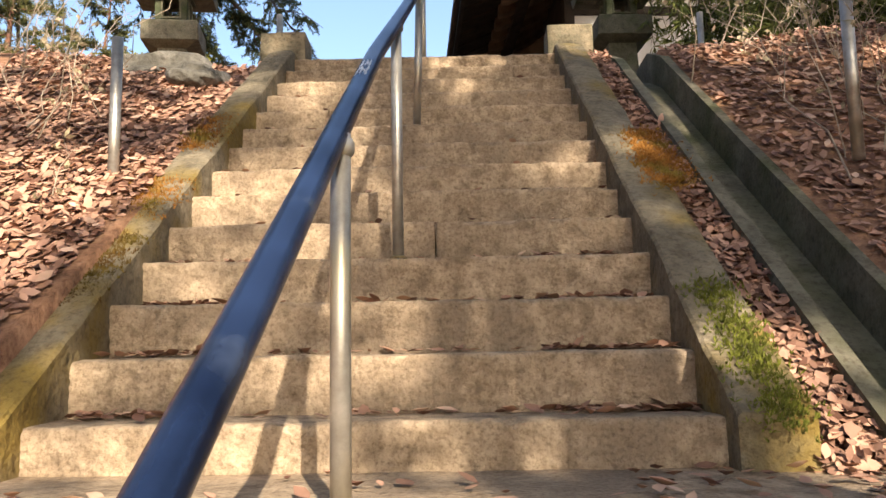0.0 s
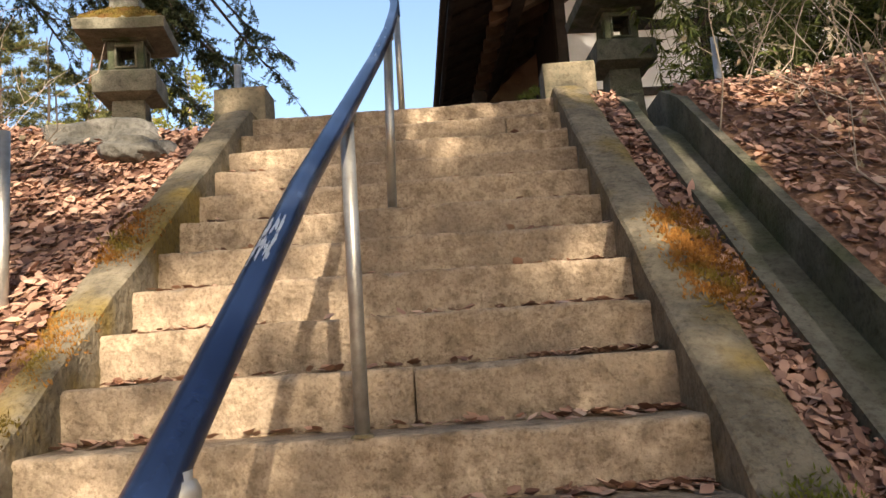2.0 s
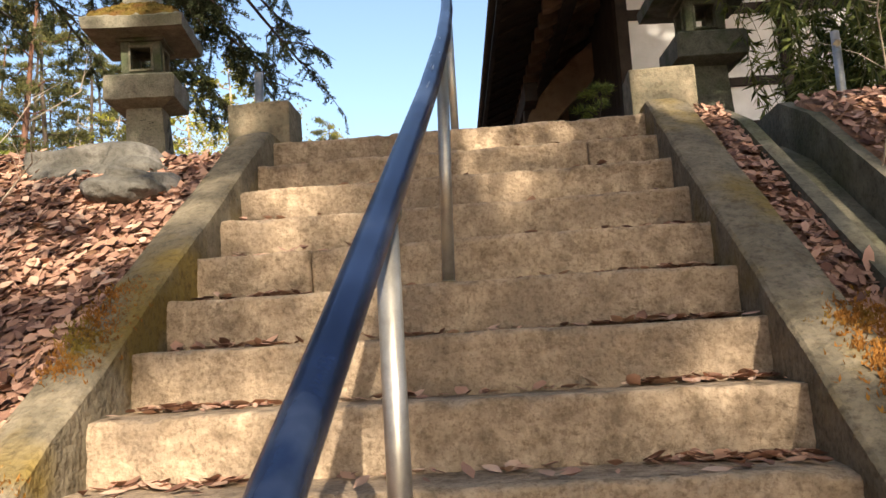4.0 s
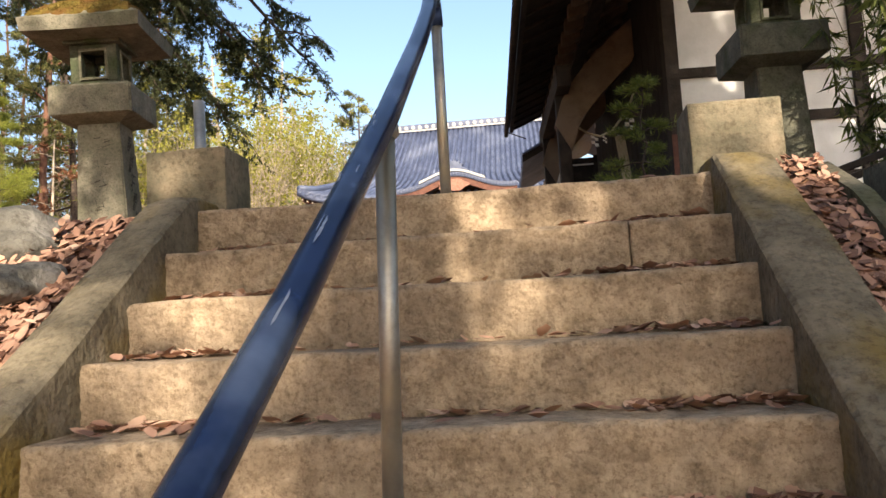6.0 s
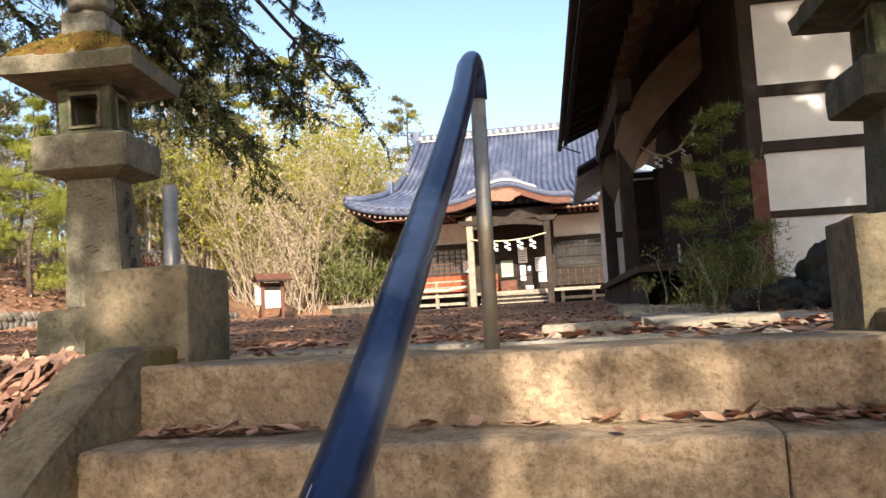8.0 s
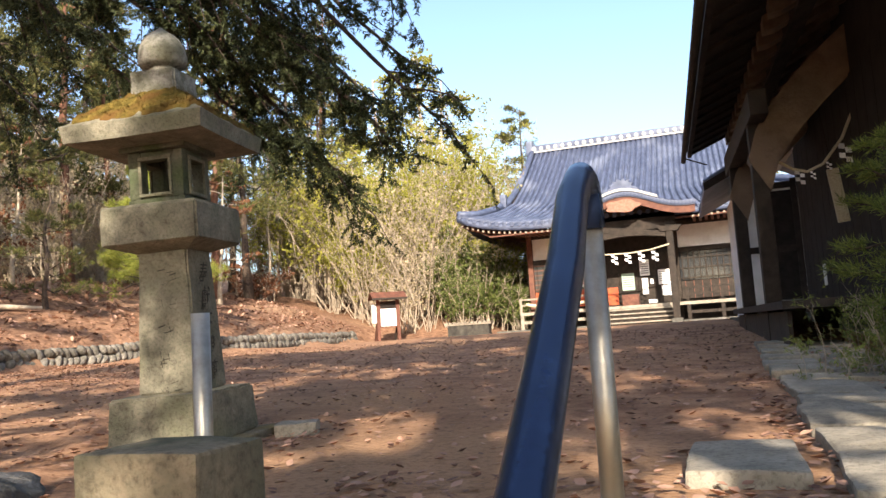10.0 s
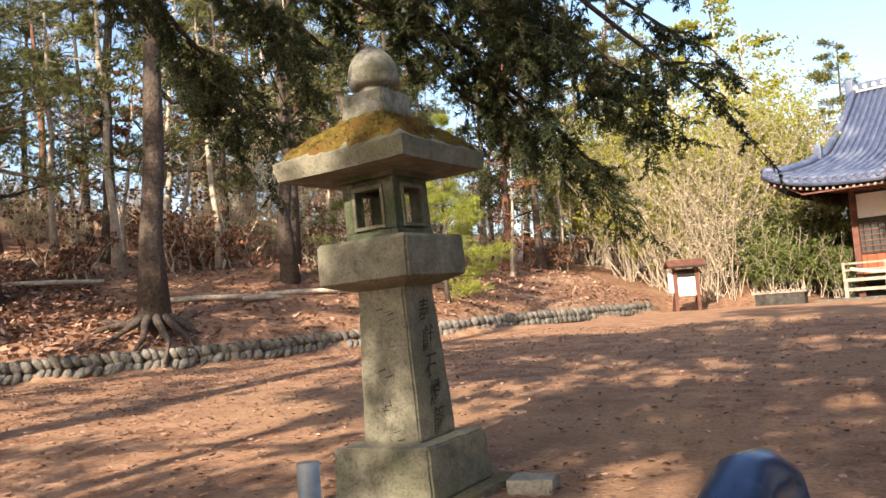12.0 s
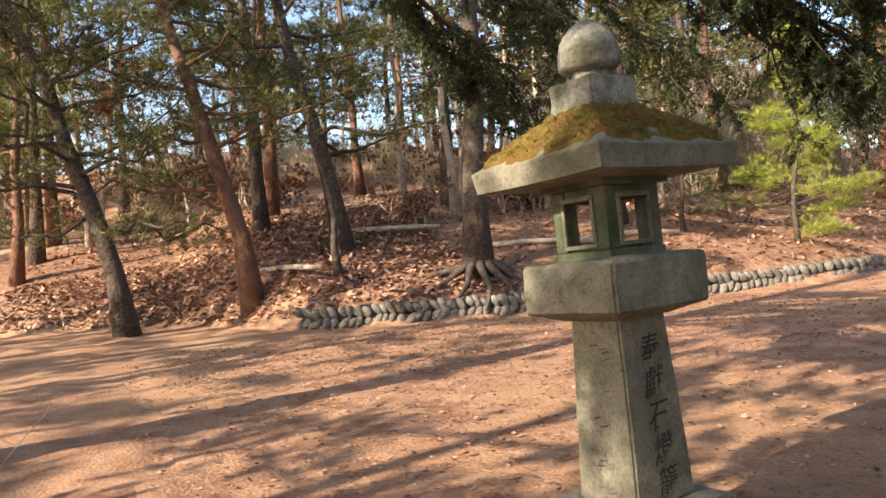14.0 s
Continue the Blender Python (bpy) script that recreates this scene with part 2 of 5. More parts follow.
def tube(points, radii, sides=8, cap=True):
    """A tapered tube along points."""
    pts = [Vector(p) for p in points]
    verts, faces = [], []
    up = Vector((0.31, 0.17, 0.93)).normalized()
    for i, p in enumerate(pts):
        d = (pts[min(i + 1, len(pts) - 1)] - pts[max(i - 1, 0)]).normalized()
        u = d.cross(up)
        u = u.normalized() if u.length > 1e-3 else Vector((1, 0, 0))
        v = d.cross(u)
        r = radii[i] if isinstance(radii, (list, tuple)) else radii
        for k in range(sides):
            a = 2 * math.pi * k / sides
            verts.append(p + (u * math.cos(a) + v * math.sin(a)) * r)
    for i in range(len(pts) - 1):
        for k in range(sides):
            k2 = (k + 1) % sides
            faces.append((i * sides + k, i * sides + k2, (i + 1) * sides + k2, (i + 1) * sides + k))
    if cap:
        faces.append(tuple(range(sides))[::-1])
        faces.append(tuple(range((len(pts) - 1) * sides, len(pts) * sides)))
    return verts, faces


def joined(lists):
    verts, faces = [], []
    for v, f in lists:
        o = len(verts)
        verts.extend(v)
        faces.extend(tuple(i + o for i in g) for g in f)
    return verts, faces


def lathe(profile, sides=20):
    verts, faces = [], []
    for r, z in profile:
        for k in range(sides):
            a = 2 * math.pi * k / sides
            verts.append((r * math.cos(a), r * math.sin(a), z))
    for i in range(len(profile) - 1):
        for k in range(sides):
            k2 = (k + 1) % sides
            faces.append((i * sides + k, i * sides + k2, (i + 1) * sides + k2, (i + 1) * sides + k))
    faces.append(tuple(range(sides))[::-1])
    faces.append(tuple(range((len(profile) - 1) * sides, len(profile) * sides)))
    return verts, faces


def frustum(w0, w1, z0, z1, rough=0.0, cuts=0, bevel=0.008, seed=0.0):
    """A square block, w0 wide at z0 and w1 wide at z1."""
    bm = box(-0.5, -0.5, 0, 0.5, 0.5, 1)
    for v in bm.verts:
        w = w0 if v.co.z < 0.5 else w1
        v.co = Vector((v.co.x * w, v.co.y * w, z0 if v.co.z < 0.5 else z1))
    if bevel:
        bmesh.ops.bevel(bm, geom=bm.edges[:], offset=bevel, segments=2, affect="EDGES")
    if cuts:
        bmesh.ops.subdivide_edges(bm, edges=bm.edges[:], cuts=cuts, use_grid_fill=True)
    if rough:
        for v in bm.verts:
            v.co += noise.noise_vector(v.co * 9 + Vector((seed, 0, 0))) * rough
    return bm


# ---- the lie of the land ----
RISE, TREAD, TOP = 0.19, 0.279, 2.66
WALL = [(-8.0, -24.0), (2.0, -21.0), (6.2, -18.5), (8.0, -15.2), (13.0, -13.6), (18.0, -12.8), (24.0, -13.0), (31.0, -13.9), (33.5, -14.5), (60.0, -16.0)]


def wall_x(y):
    return float(np.interp(y, [w[0] for w in WALL], [w[1] for w in WALL]))


def smooth(a, b, x):
    t = min(1.0, max(0.0, (x - a) / (b - a)))
    return t * t * (3 - 2 * t)


def plaza(x, y):
    d = math.hypot(x * 0.9, max(0.0, y - 4))
    return TOP - 0.01 + 0.5 * smooth(2, 22, d)


def ground_z(x, y):
    """Height of the ground."""
    top = plaza(x, y)
    side = max(0.0, abs(x) - 1.5)
    far = max(0.0, -3.2 - x) if x < 0 else max(0.0, x - 4.0)
    if x < 0:
        bank = 0.60 * (y + 1.4 * min(far, 12.0)) + 0.37 + 0.16 * min(side, 4.0)
    else:
        bank = 0.681 * (y + 1.3 * min(far, 12.0)) + (0.12 if x < 1.45 else 0.15) + 0.16 * min(side, 4.0)
    z = min(top, max(-4.5, bank)) if y < 4.6 else top
    if y < 4.6:
        z += 0.05 * noise.noise(Vector((x * 1.3, y * 1.3, 0.3))) * smooth(1.8, 2.4, abs(x))
    if abs(x) < 1.10 and y < 3.9:
        z = min(z, 0.681 * y - 0.45)
    if 1.45 < x < 1.79 and y < 4.25:
        z -= 0.36
    # the wooded hill behind the cobble walls
    d = wall_x(y) - x
    if d > 0:
        low = smooth(6.5, 8.5, y)
        z = max(z, top) + 0.40 * low * smooth(0.0, 0.25, d) + 4.6 * (1 - math.exp(-d * (0.085 if y > 22 else 0.078))) + 0.25 * noise.noise(Vector((x * 0.25, y * 0.25, 0))) * smooth(0.5, 4, d) + 4.5 * smooth(13, 42, d)
    dn = y - 34.0
    if dn > 0 and x < -8.0:
        z = max(z, top + 5.0 * (1 - math.exp(-dn * 0.07)) * smooth(-8.5, -12, x))
    if y > 4.6 or d > 0:
        z += 0.02 * noise.noise(Vector((x * 0.6, y * 0.6, 2)))
    return z

# ---- ground: one sheet to the horizon ----
xs = sorted({round(v, 3) for v in [*np.arange(-30, 14.01, 0.5), *np.arange(-6, 5.01, 0.2), -1.14, -1.095, 1.095, 1.14, 1.445, 1.455, 1.785, 1.795, *np.arange(-60, -30, 3), *np.arange(15, 60, 3), -1500, -600, -250, -110, 100, 250, 600, 1500]})
ys = sorted({round(v, 3) for v in [*np.arange(-12, 46.01, 0.5), *np.arange(-2, 9.01, 0.2), 3.88, 3.92, 4.24, 4.26, *np.arange(-60, -12, 4), *np.arange(48, 90, 4), -1500, -600, -250, -110, 110, 250, 600, 1500]})
gv = [(x, y, ground_z(x, y)) for y in ys for x in xs]
gf, gi = [], []
nx = len(xs)
for j in range(len(ys) - 1):
    for i in range(nx - 1):
        gf.append((j * nx + i, j * nx + i + 1, (j + 1) * nx + i + 1, (j + 1) * nx + i))
        cx, cy = (xs[i] + xs[i + 1]) / 2, (ys[j] + ys[j + 1]) / 2
        if cx < wall_x(cy) or (cy > 34 and cx < -8):
            gi.append(2)
        elif (cy < 4.25 and cx > -6.0) or (cx > 2.4 and cy < 30):
            gi.append(1)
        else:
            gi.append(0)
ground = new("ground", mesh_of("ground", gv, gf, [DIRT, LITTER, HILLGROUND], True, gi))
tagged(ground, "red-brown bare earth court with leaf-covered banks and wooded slope", "ground", kind="structure")

# ---- stairs ----
stairs = thing("stairs", "flight of rough tan stone steps with sunlit worn edges", "stairs", kind="structure")


def step(y0, z1, depth, x0, x1, seed):
    bm = bmesh.new()
    nxs, nzs, nys = max(4, int((x1 - x0) / 0.0125)), 14, 9
    verts = {}

    def vert(i, j, k):
        key = (i, j, k)
        if key not in verts:
            x, y, z = x0 + (x1 - x0) * i / nxs, y0 + depth * j / nys, z1 - 0.24 + 0.24 * k / nzs
            if j == 0 and k == nzs:
                y, z = y + 0.006, z - 0.003
            w = noise.noise_vector(Vector((x * 3 + seed * 7, y * 3, z * 3))) * 0.008 + noise.noise_vector(Vector((x * 11, y * 11 + seed, z * 11))) * 0.005
            if j == 0:
                w.y += 0.011 * noise.noise(Vector((x * 30, z * 38, seed))) + 0.008 * noise.noise(Vector((x * 62, z * 70, seed)))
            if k == nzs and j == 0:
                chip = noise.noise(Vector((x * 9, seed * 3, 0)))
                w.z -= max(0, chip - 0.22) * 0.030
                w.y += max(0, chip - 0.15) * 0.03
            if j > 1:
                w.z *= 0.45
            if i in (0, nxs):
                w.x *= 0.2
            verts[key] = bm.verts.new((x + w.x, y + w.y, z + w.z))
        return verts[key]
    for i in range(nxs):
        for k in range(nzs):
            bm.faces.new((vert(i, 0, k), vert(i + 1, 0, k), vert(i + 1, 0, k + 1), vert(i, 0, k + 1)))
        for j in range(nys):
            bm.faces.new((vert(i, j, nzs), vert(i + 1, j, nzs), vert(i + 1, j + 1, nzs), vert(i, j + 1, nzs)))
    for i, flip in ((0, False), (nxs, True)):
        for j in range(nys):
            for k in range(nzs):
                f = (vert(i, j, k), vert(i, j, k + 1), vert(i, j + 1, k + 1), vert(i, j + 1, k))
                bm.faces.new(f[::-1] if flip else f)
    return bm


joints = {0: [], 1: [0.66], 2: [], 3: [], 4: [-0.55], 5: [], 6: [], 7: [], 8: [], 9: [0.15], 10: [], 11: [], 12: [], 13: []}
for k in range(14):
    ends = [-1.06, *joints[k], 1.03]
    for a, b in zip(ends, ends[1:]):
        part("step", step((13 - k) * TREAD, (14 - k) * RISE, 0.36 if k else 0.40, a + 0.003, b - 0.003, k + a), STEP_STONE, stairs, smooth=True)
# the landing, and the flight below it
part("landing", step(-0.85, 0.05, 0.9, -1.45, 1.6, 31.0), STEP_STONE, stairs, "leaf-strewn stone landing", smooth=True)
for k in range(1, 16):
    part("lower_step", step(-0.85 - k * TREAD, -k * RISE, 0.36, -1.03, 1.03, 40.0 + k), STEP_STONE, stairs, smooth=True)

# ---- sloping side walls and end posts ----


def cheek(x0, x1, seed, y0=-0.10, y1=3.84):
    n = 44
    bm = bmesh.new()
    rows = []
    for i in range(n + 1):
        y = y0 + (y1 - y0) * i / n
        z = 0.19 + 0.681 * y + 0.085
        z = min(z, TOP + 0.06)
        row = []
        for x, dz in ((x0, -0.8), (x0, -0.012), (x0 + 0.012 * (1 if x1 > x0 else -1), 0), ((x0 * 2 + x1) / 3, 0.004), ((x0 + 2 * x1) / 3, 0.0), (x1, -0.012), (x1, -0.8)):
            w = noise.noise_vector(Vector((x * 4 + seed, y * 4, dz))) * 0.012 + noise.noise_vector(Vector((x * 14, y * 14 + seed, 0))) * 0.006
            row.append(bm.verts.new((x + w.x * 0.6, y + (w.y if 0 < i < n else 0), z + dz + w.z)))
        rows.append(row)
    for a, b in zip(rows, rows[1:]):
        for j in range(6):
            bm.faces.new((a[j], a[j + 1], b[j + 1], b[j]))
    bm.faces.new(rows[0][::-1])
    bm.faces.new(rows[-1])
    bmesh.ops.recalc_face_normals(bm, faces=bm.faces[:])
    return bm


for x0, x1, name in ((-1.015, -1.20, "west"), (1.0, 1.21, "east")):
    part("wall_" + name, cheek(x0, x1, x0 * 5), CHEEK)
    tagged(bpy.data.objects["wall_" + name], "mossy sloping concrete side wall of the stairs", "wall", kind="structure")
    lower = part("wall_lower_" + name, cheek(x0, x1, x0 * 9, -6.4, -1.1), CHEEK)
    lower.matrix_basis = pose(0, -0.02, 0.30)
    tagged(lower, "mossy sloping concrete side wall of the lower stairs", "wall", kind="structure")
    xa, xb = (-1.33, -0.985) if x0 < 0 else (0.985, 1.33)
    post = thing("stone_post", "square mossy concrete end post at the stair top", "post", group="stair end posts")
    part("post_block", box(xa - 0.01, 3.83, 2.30, xb + 0.01, 4.12, 2.972, 0.012, 6, 0.006, x0), NEWEL, post, smooth=False)

# ---- handrail ----
rail = thing("handrail", "dark blue steel handrail on galvanised posts, paint chipped", "handrail")
RAIL_PTS = [(x, y, 3.475 - 0.606 * (3.70 - y)) for x, y in ((0, -6.0), (0, -3.0), (0, -1.2), (-0.005, 0.2), (0.018, 0.9), (0.038, 1.6), (0.042, 2.3), (0.024, 3.0), (0.004, 3.4), (-0.016, 3.62))] + [(-0.014, 3.69, 3.468), (-0.016, 3.73, 3.484), (-0.017, 3.77, 3.482), (-0.018, 3.80, 3.47), (-0.018, 3.817, 3.44), (-0.018, 3.82, 3.395)]
part("rail", tube(RAIL_PTS, 0.0285, 20), RAIL, rail, "dark blue painted steel rail", smooth=True)
for y, z0 in ((-0.62, 0.05), (0.866, 0.76), (2.29, 1.71), (3.805, 2.65)):
    zt = 3.475 - 0.606 * (3.70 - y) - (0.0 if y < 3.7 else 0.11)
    post = part("rail_post", tube([(0.008 if y < 3 else -0.018, y, z0 - 0.03), (0.036 if y == 2.29 else 0.008 if y < 3 else -0.018, y if y < 3 else 3.82, zt)], 0.0225, 16), PIPE, rail, "galvanised steel post", smooth=True)
    if y < 3:
        part("weld_collar", lathe([(0.024, -0.03), (0.031, -0.022), (0.031, 0.0), (0.026, 0.01)], 16), PIPE, post, smooth=True, at=pose(0.036 if y == 2.29 else 0.008, y, zt - 0.02))
    part("post_foot", lathe([(0.036, 0.0), (0.033, 0.008), (0.024, 0.012)], 14), CHEEK, post, at=pose(0.008 if y < 3 else -0.018, y, z0 - 0.004))

# chipped paint on the rail
rr = random.Random(4)
for y, n, spread in ((-0.1, 30, 0.075), (1.74, 3, 0.02), (1.93, 2, 0.02), (1.55, 1, 0.02), (2.2, 2, 0.05)):
    for _ in range(n):
        yy = y + rr.uniform(-spread, spread)
        a0 = math.radians(rr.uniform(55, 115))
        ln, wd = rr.uniform(0.025, 0.07), rr.uniform(0.0008, 0.0028)
        vs = []
        for s in range(11):
            th = 2 * math.pi * s / 11
            jit = rr.uniform(0.6, 1.25)
            a = a0 + wd / 0.0285 * math.sin(th) * jit
            y3 = yy + ln * 0.5 * math.cos(th) * jit
            cz = 3.475 - 0.606 * (3.70 - y3)
            xr = float(np.interp(y3, (0.2, 0.9, 1.6, 2.4, 3.0, 3.4), (-0.005, 0.018, 0.038, 0.042, 0.024, 0.005)))
            vs.append((0.0296 * math.cos(a) + xr, y3 - 0.0296 * math.sin(a) * 0.518, cz + 0.0296 * math.sin(a) * 0.855))
        part("paint_chip", (vs, [tuple(range(11))]), CHIP, bpy.data.objects["rail"], "bare metal where paint has chipped")

# ---- short pipe posts on the banks and on the end post ----
pipe_post = thing("pipe_post", "bare galvanised pipe post standing in the ground", "post", group="pipe posts")
part("pipe", tube([(0, 0, -0.2), (0, 0, 0.70)], 0.028, 14), PIPE, pipe_post, smooth=True)
pipe_post.matrix_basis = pose(-1.45, 1.50, 1.28)
copy_thing(pipe_post, pose(2.05, 1.24, ground_z(2.05, 1.24) + 0.33))
copy_thing(pipe_post, pose(2.43, 4.58, 2.66))
copy_thing(pipe_post, pose(-1.29, 4.29, 2.62))

# ---- concrete gutter beside the stairs ----
gutter = thing("gutter", "mossy concrete drainage channel descending beside the stairs", "gutter", kind="structure")


def slope_bar(x0, x1, top, down, y0=-4.0, y1=4.2):
    bm = bmesh.new()
    rows = []
    for i in range(22):
        y = y0 + (y1 - y0) * i / 21
        z = min(0.681 * y + 0.10, 2.6)
        rows.append([bm.verts.new((x, y, z + dz + 0.006 * noise.noise(Vector((x * 5, y * 3, dz))))) for x, dz in ((x0, down), (x0, top), (x1, top), (x1, down))])
    for a, b in zip(rows, rows[1:]):
        for j in range(4):
            bm.faces.new((a[j], a[(j + 1) % 4], b[(j + 1) % 4], b[j]))
    bm.faces.new(rows[0][::-1])
    bm.faces.new(rows[-1])
    bmesh.ops.recalc_face_normals(bm, faces=bm.faces[:])
    return bm


part("inner_side", slope_bar(1.42, 1.485, 0.09, -0.5), CURB, gutter)
part("outer_side", slope_bar(1.755, 1.825, 0.10, -0.5), CURB, gutter)
part("channel_floor", slope_bar(1.485, 1.755, -0.14, -0.5), CURB, gutter)


# ---- stone lanterns ----
def stroke_text(text, size, depth):
    cu = bpy.data.curves.new("writing", "FONT")
    cu.body, cu.size, cu.extrude, cu.align_x, cu.align_y = text, size, depth, "CENTER", "CENTER"
    cu.offset = -0.0006
    ob = bpy.data.objects.new("writing", cu)
    scene.collection.objects.link(ob)
    bpy.context.view_layer.update()
    me = bpy.data.meshes.new_from_object(ob.evaluated_get(bpy.context.evaluated_depsgraph_get()))
    bpy.data.objects.remove(ob)
    bpy.data.curves.remove(cu)
    return me


def stone_lantern(m, stone, label, written):
    t = thing("stone_lantern", label, "stone lantern", m, group="stone lanterns at the stair top")
    part("ground_slab", box(-0.45, -0.45, -0.12, 0.45, 0.45, 0.05, 0.012, 4, 0.014, 3.0), CHEEK, t)
    part("plinth", frustum(0.66, 0.63, 0.05, 0.34, 0.009, 5, 0.014), stone, t)
    shaft = part("shaft", frustum(0.385, 0.315, 0.34, 1.21, 0.004, 6, 0.012, 4.0), stone, t)
    # tray with a sloping underside
    bm = bmesh.new()
    rings = [(0.17, 1.195), (0.295, 1.24), (0.308, 1.248), (0.312, 1.36), (0.308, 1.455), (0.29, 1.475), (0.19, 1.487)]
    rows = [[bm.verts.new((sx * w, sy * w, z)) for sx, sy in ((-1, -1), (1, -1), (1, 1), (-1, 1))] for w, z in rings]
    for a, b in zip(rows, rows[1:]):
        for j in range(4):
            bm.faces.new((a[j], a[(j + 1) % 4], b[(j + 1) % 4], b[j]))
    bm.faces.new(rows[0][::-1])
    bm.faces.new(rows[-1])
    bmesh.ops.bevel(bm, geom=[e for e in bm.edges if abs(e.verts[0].co.z - e.verts[1].co.z) > 0.06], offset=0.014, segments=2, affect="EDGES")
    bmesh.ops.subdivide_edges(bm, edges=bm.edges[:], cuts=3, use_grid_fill=True)
    for v in bm.verts:
        v.co += noise.noise_vector(v.co * 7) * 0.005
    part("tray", bm, stone, t)
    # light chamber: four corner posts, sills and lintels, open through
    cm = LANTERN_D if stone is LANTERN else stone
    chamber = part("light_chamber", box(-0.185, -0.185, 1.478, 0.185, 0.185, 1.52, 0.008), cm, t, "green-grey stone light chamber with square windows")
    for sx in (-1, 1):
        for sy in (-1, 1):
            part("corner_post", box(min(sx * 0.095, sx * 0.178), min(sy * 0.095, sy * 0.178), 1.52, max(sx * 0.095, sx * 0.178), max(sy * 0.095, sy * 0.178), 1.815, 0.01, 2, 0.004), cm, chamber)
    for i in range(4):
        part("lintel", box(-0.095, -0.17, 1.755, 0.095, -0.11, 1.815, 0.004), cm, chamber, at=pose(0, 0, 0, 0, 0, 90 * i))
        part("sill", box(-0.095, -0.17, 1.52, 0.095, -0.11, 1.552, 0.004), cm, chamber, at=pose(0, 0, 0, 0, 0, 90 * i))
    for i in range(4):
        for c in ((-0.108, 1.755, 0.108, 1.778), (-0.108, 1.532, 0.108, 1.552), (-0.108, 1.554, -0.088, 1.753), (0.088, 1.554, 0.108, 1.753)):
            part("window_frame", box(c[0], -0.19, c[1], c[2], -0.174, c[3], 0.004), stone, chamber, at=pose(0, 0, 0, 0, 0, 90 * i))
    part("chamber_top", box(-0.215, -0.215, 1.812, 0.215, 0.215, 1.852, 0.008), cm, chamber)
    # roof: thick eaves with lifted corners and worn rims
    n = 26
    bm = bmesh.new()

    def roof_pt(u, v, under):
        r = max(abs(u), abs(v))
        corner = abs(u * v) ** 3
        if under:
            z = 1.842 + 0.006 * corner + 0.02 * smooth(0.5, 1.0, r) * 0.5
        else:
            z = 2.275 - 0.275 * r - 0.05 * r * r - 0.012 * math.sin(math.pi * r) + 0.008 * corner
            z += 0.010 * noise.noise(Vector((u * 6, v * 6, 1))) + 0.006 * noise.noise(Vector((u * 19, v * 19, 4)))
        s = 0.447 * (1 + (0.012 * noise.noise(Vector((u * 5, v * 5, 7))) + 0.008 * noise.noise(Vector((u * 14, v * 14, 2))) if r > 0.99 else 0))
        return (u * s * (0.965 if under else 1.0), v * s * (0.965 if under else 1.0), z)
    grid = {}
    for under in (False, True):
        for i in range(n + 1):
            for j in range(n + 1):
                grid[under, i, j] = bm.verts.new(roof_pt(i / n * 2 - 1, j / n * 2 - 1, under))
        for i in range(n):
            for j in range(n):
                f = [grid[under, i, j], grid[under, i + 1, j], grid[under, i + 1, j + 1], grid[under, i, j + 1]]
                bm.faces.new(f[::-1] if under else f)
    for i in range(n):
        for a, b in (((i, 0), (i + 1, 0)), ((n, i), (n, i + 1)), ((i + 1, n), (i, n)), ((0, i + 1), (0, i))):
            bm.faces.new((grid[True, a[0], a[1]], grid[True, b[0], b[1]], grid[False, b[0], b[1]], grid[False, a[0], a[1]]))
    roof = part("roof", bm, stone, t, "broad stone roof with upswept corners")
    # moss cushions on the roof, bare towards the rims and hips
    mv, mf = [], []
    nn = 80
    for i in range(nn + 1):
        for j in range(nn + 1):
            u, v = (i / nn * 2 - 1) * 0.965, (j / nn * 2 - 1) * 0.965
            x, y, z = roof_pt(u, v, False)
            r = max(abs(u), abs(v))
            h = 0.8 * noise.noise(Vector((u * 2.1 + 4, v * 2.1, 5))) + 0.5 * noise.noise(Vector((u * 6, v * 6, 9))) + 0.62 - 1.3 * r ** 12 - 0.75 * smooth(0.16, 0.0, abs(abs(u) - abs(v))) * r ** 3
            mv.append((x, y, z - 0.024 + 0.052 * smooth(-0.15, 0.35, h) + 0.014 * noise.noise(Vector((u * 13, v * 13, 0))) + 0.008 * noise.noise(Vector((u * 34, v * 34, 3)))))
    for i in range(nn):
        for j in range(nn):
            a = i * (nn + 1) + j
            mf.append((a, a + nn + 1, a + nn + 2, a + 1))
    part("moss_cushion", (mv, mf), MOSS, roof, "yellow-brown moss", smooth=True)
    # loose needles and moss fronds standing up out of the cushions
    rg = random.Random(14)
    fv, ff = [], []
    for _ in range(5200):
        u, v = rg.uniform(-0.93, 0.93), rg.uniform(-0.93, 0.93)
        r = max(abs(u), abs(v))
        h = 0.8 * noise.noise(Vector((u * 2.1 + 4, v * 2.1, 5))) + 0.5 * noise.noise(Vector((u * 6, v * 6, 9))) + 0.62 - 1.3 * r ** 12 - 0.75 * smooth(0.16, 0.0, abs(abs(u) - abs(v))) * r ** 3
        if h < 0.1:
            continue
        x, y, z = roof_pt(u, v, False)
        z += 0.02
        ln, an = rg.uniform(0.012, 0.03), rg.uniform(0, 6.28)
        dx, dy = 0.003 * math.cos(an), 0.003 * math.sin(an)
        tx, ty = rg.uniform(-1, 1) * ln * 0.9 + u * 0.012, rg.uniform(-1, 1) * ln * 0.9 + v * 0.012
        o = len(fv)
        fv += [(x - dx, y - dy, z), (x + dx, y + dy, z), (x + tx, y + ty, z + ln * rg.uniform(0.3, 1.0))]
        ff.append((o, o + 1, o + 2))
    part("moss_fronds", (fv, ff), MOSS, roof, "dry moss and needle tips")
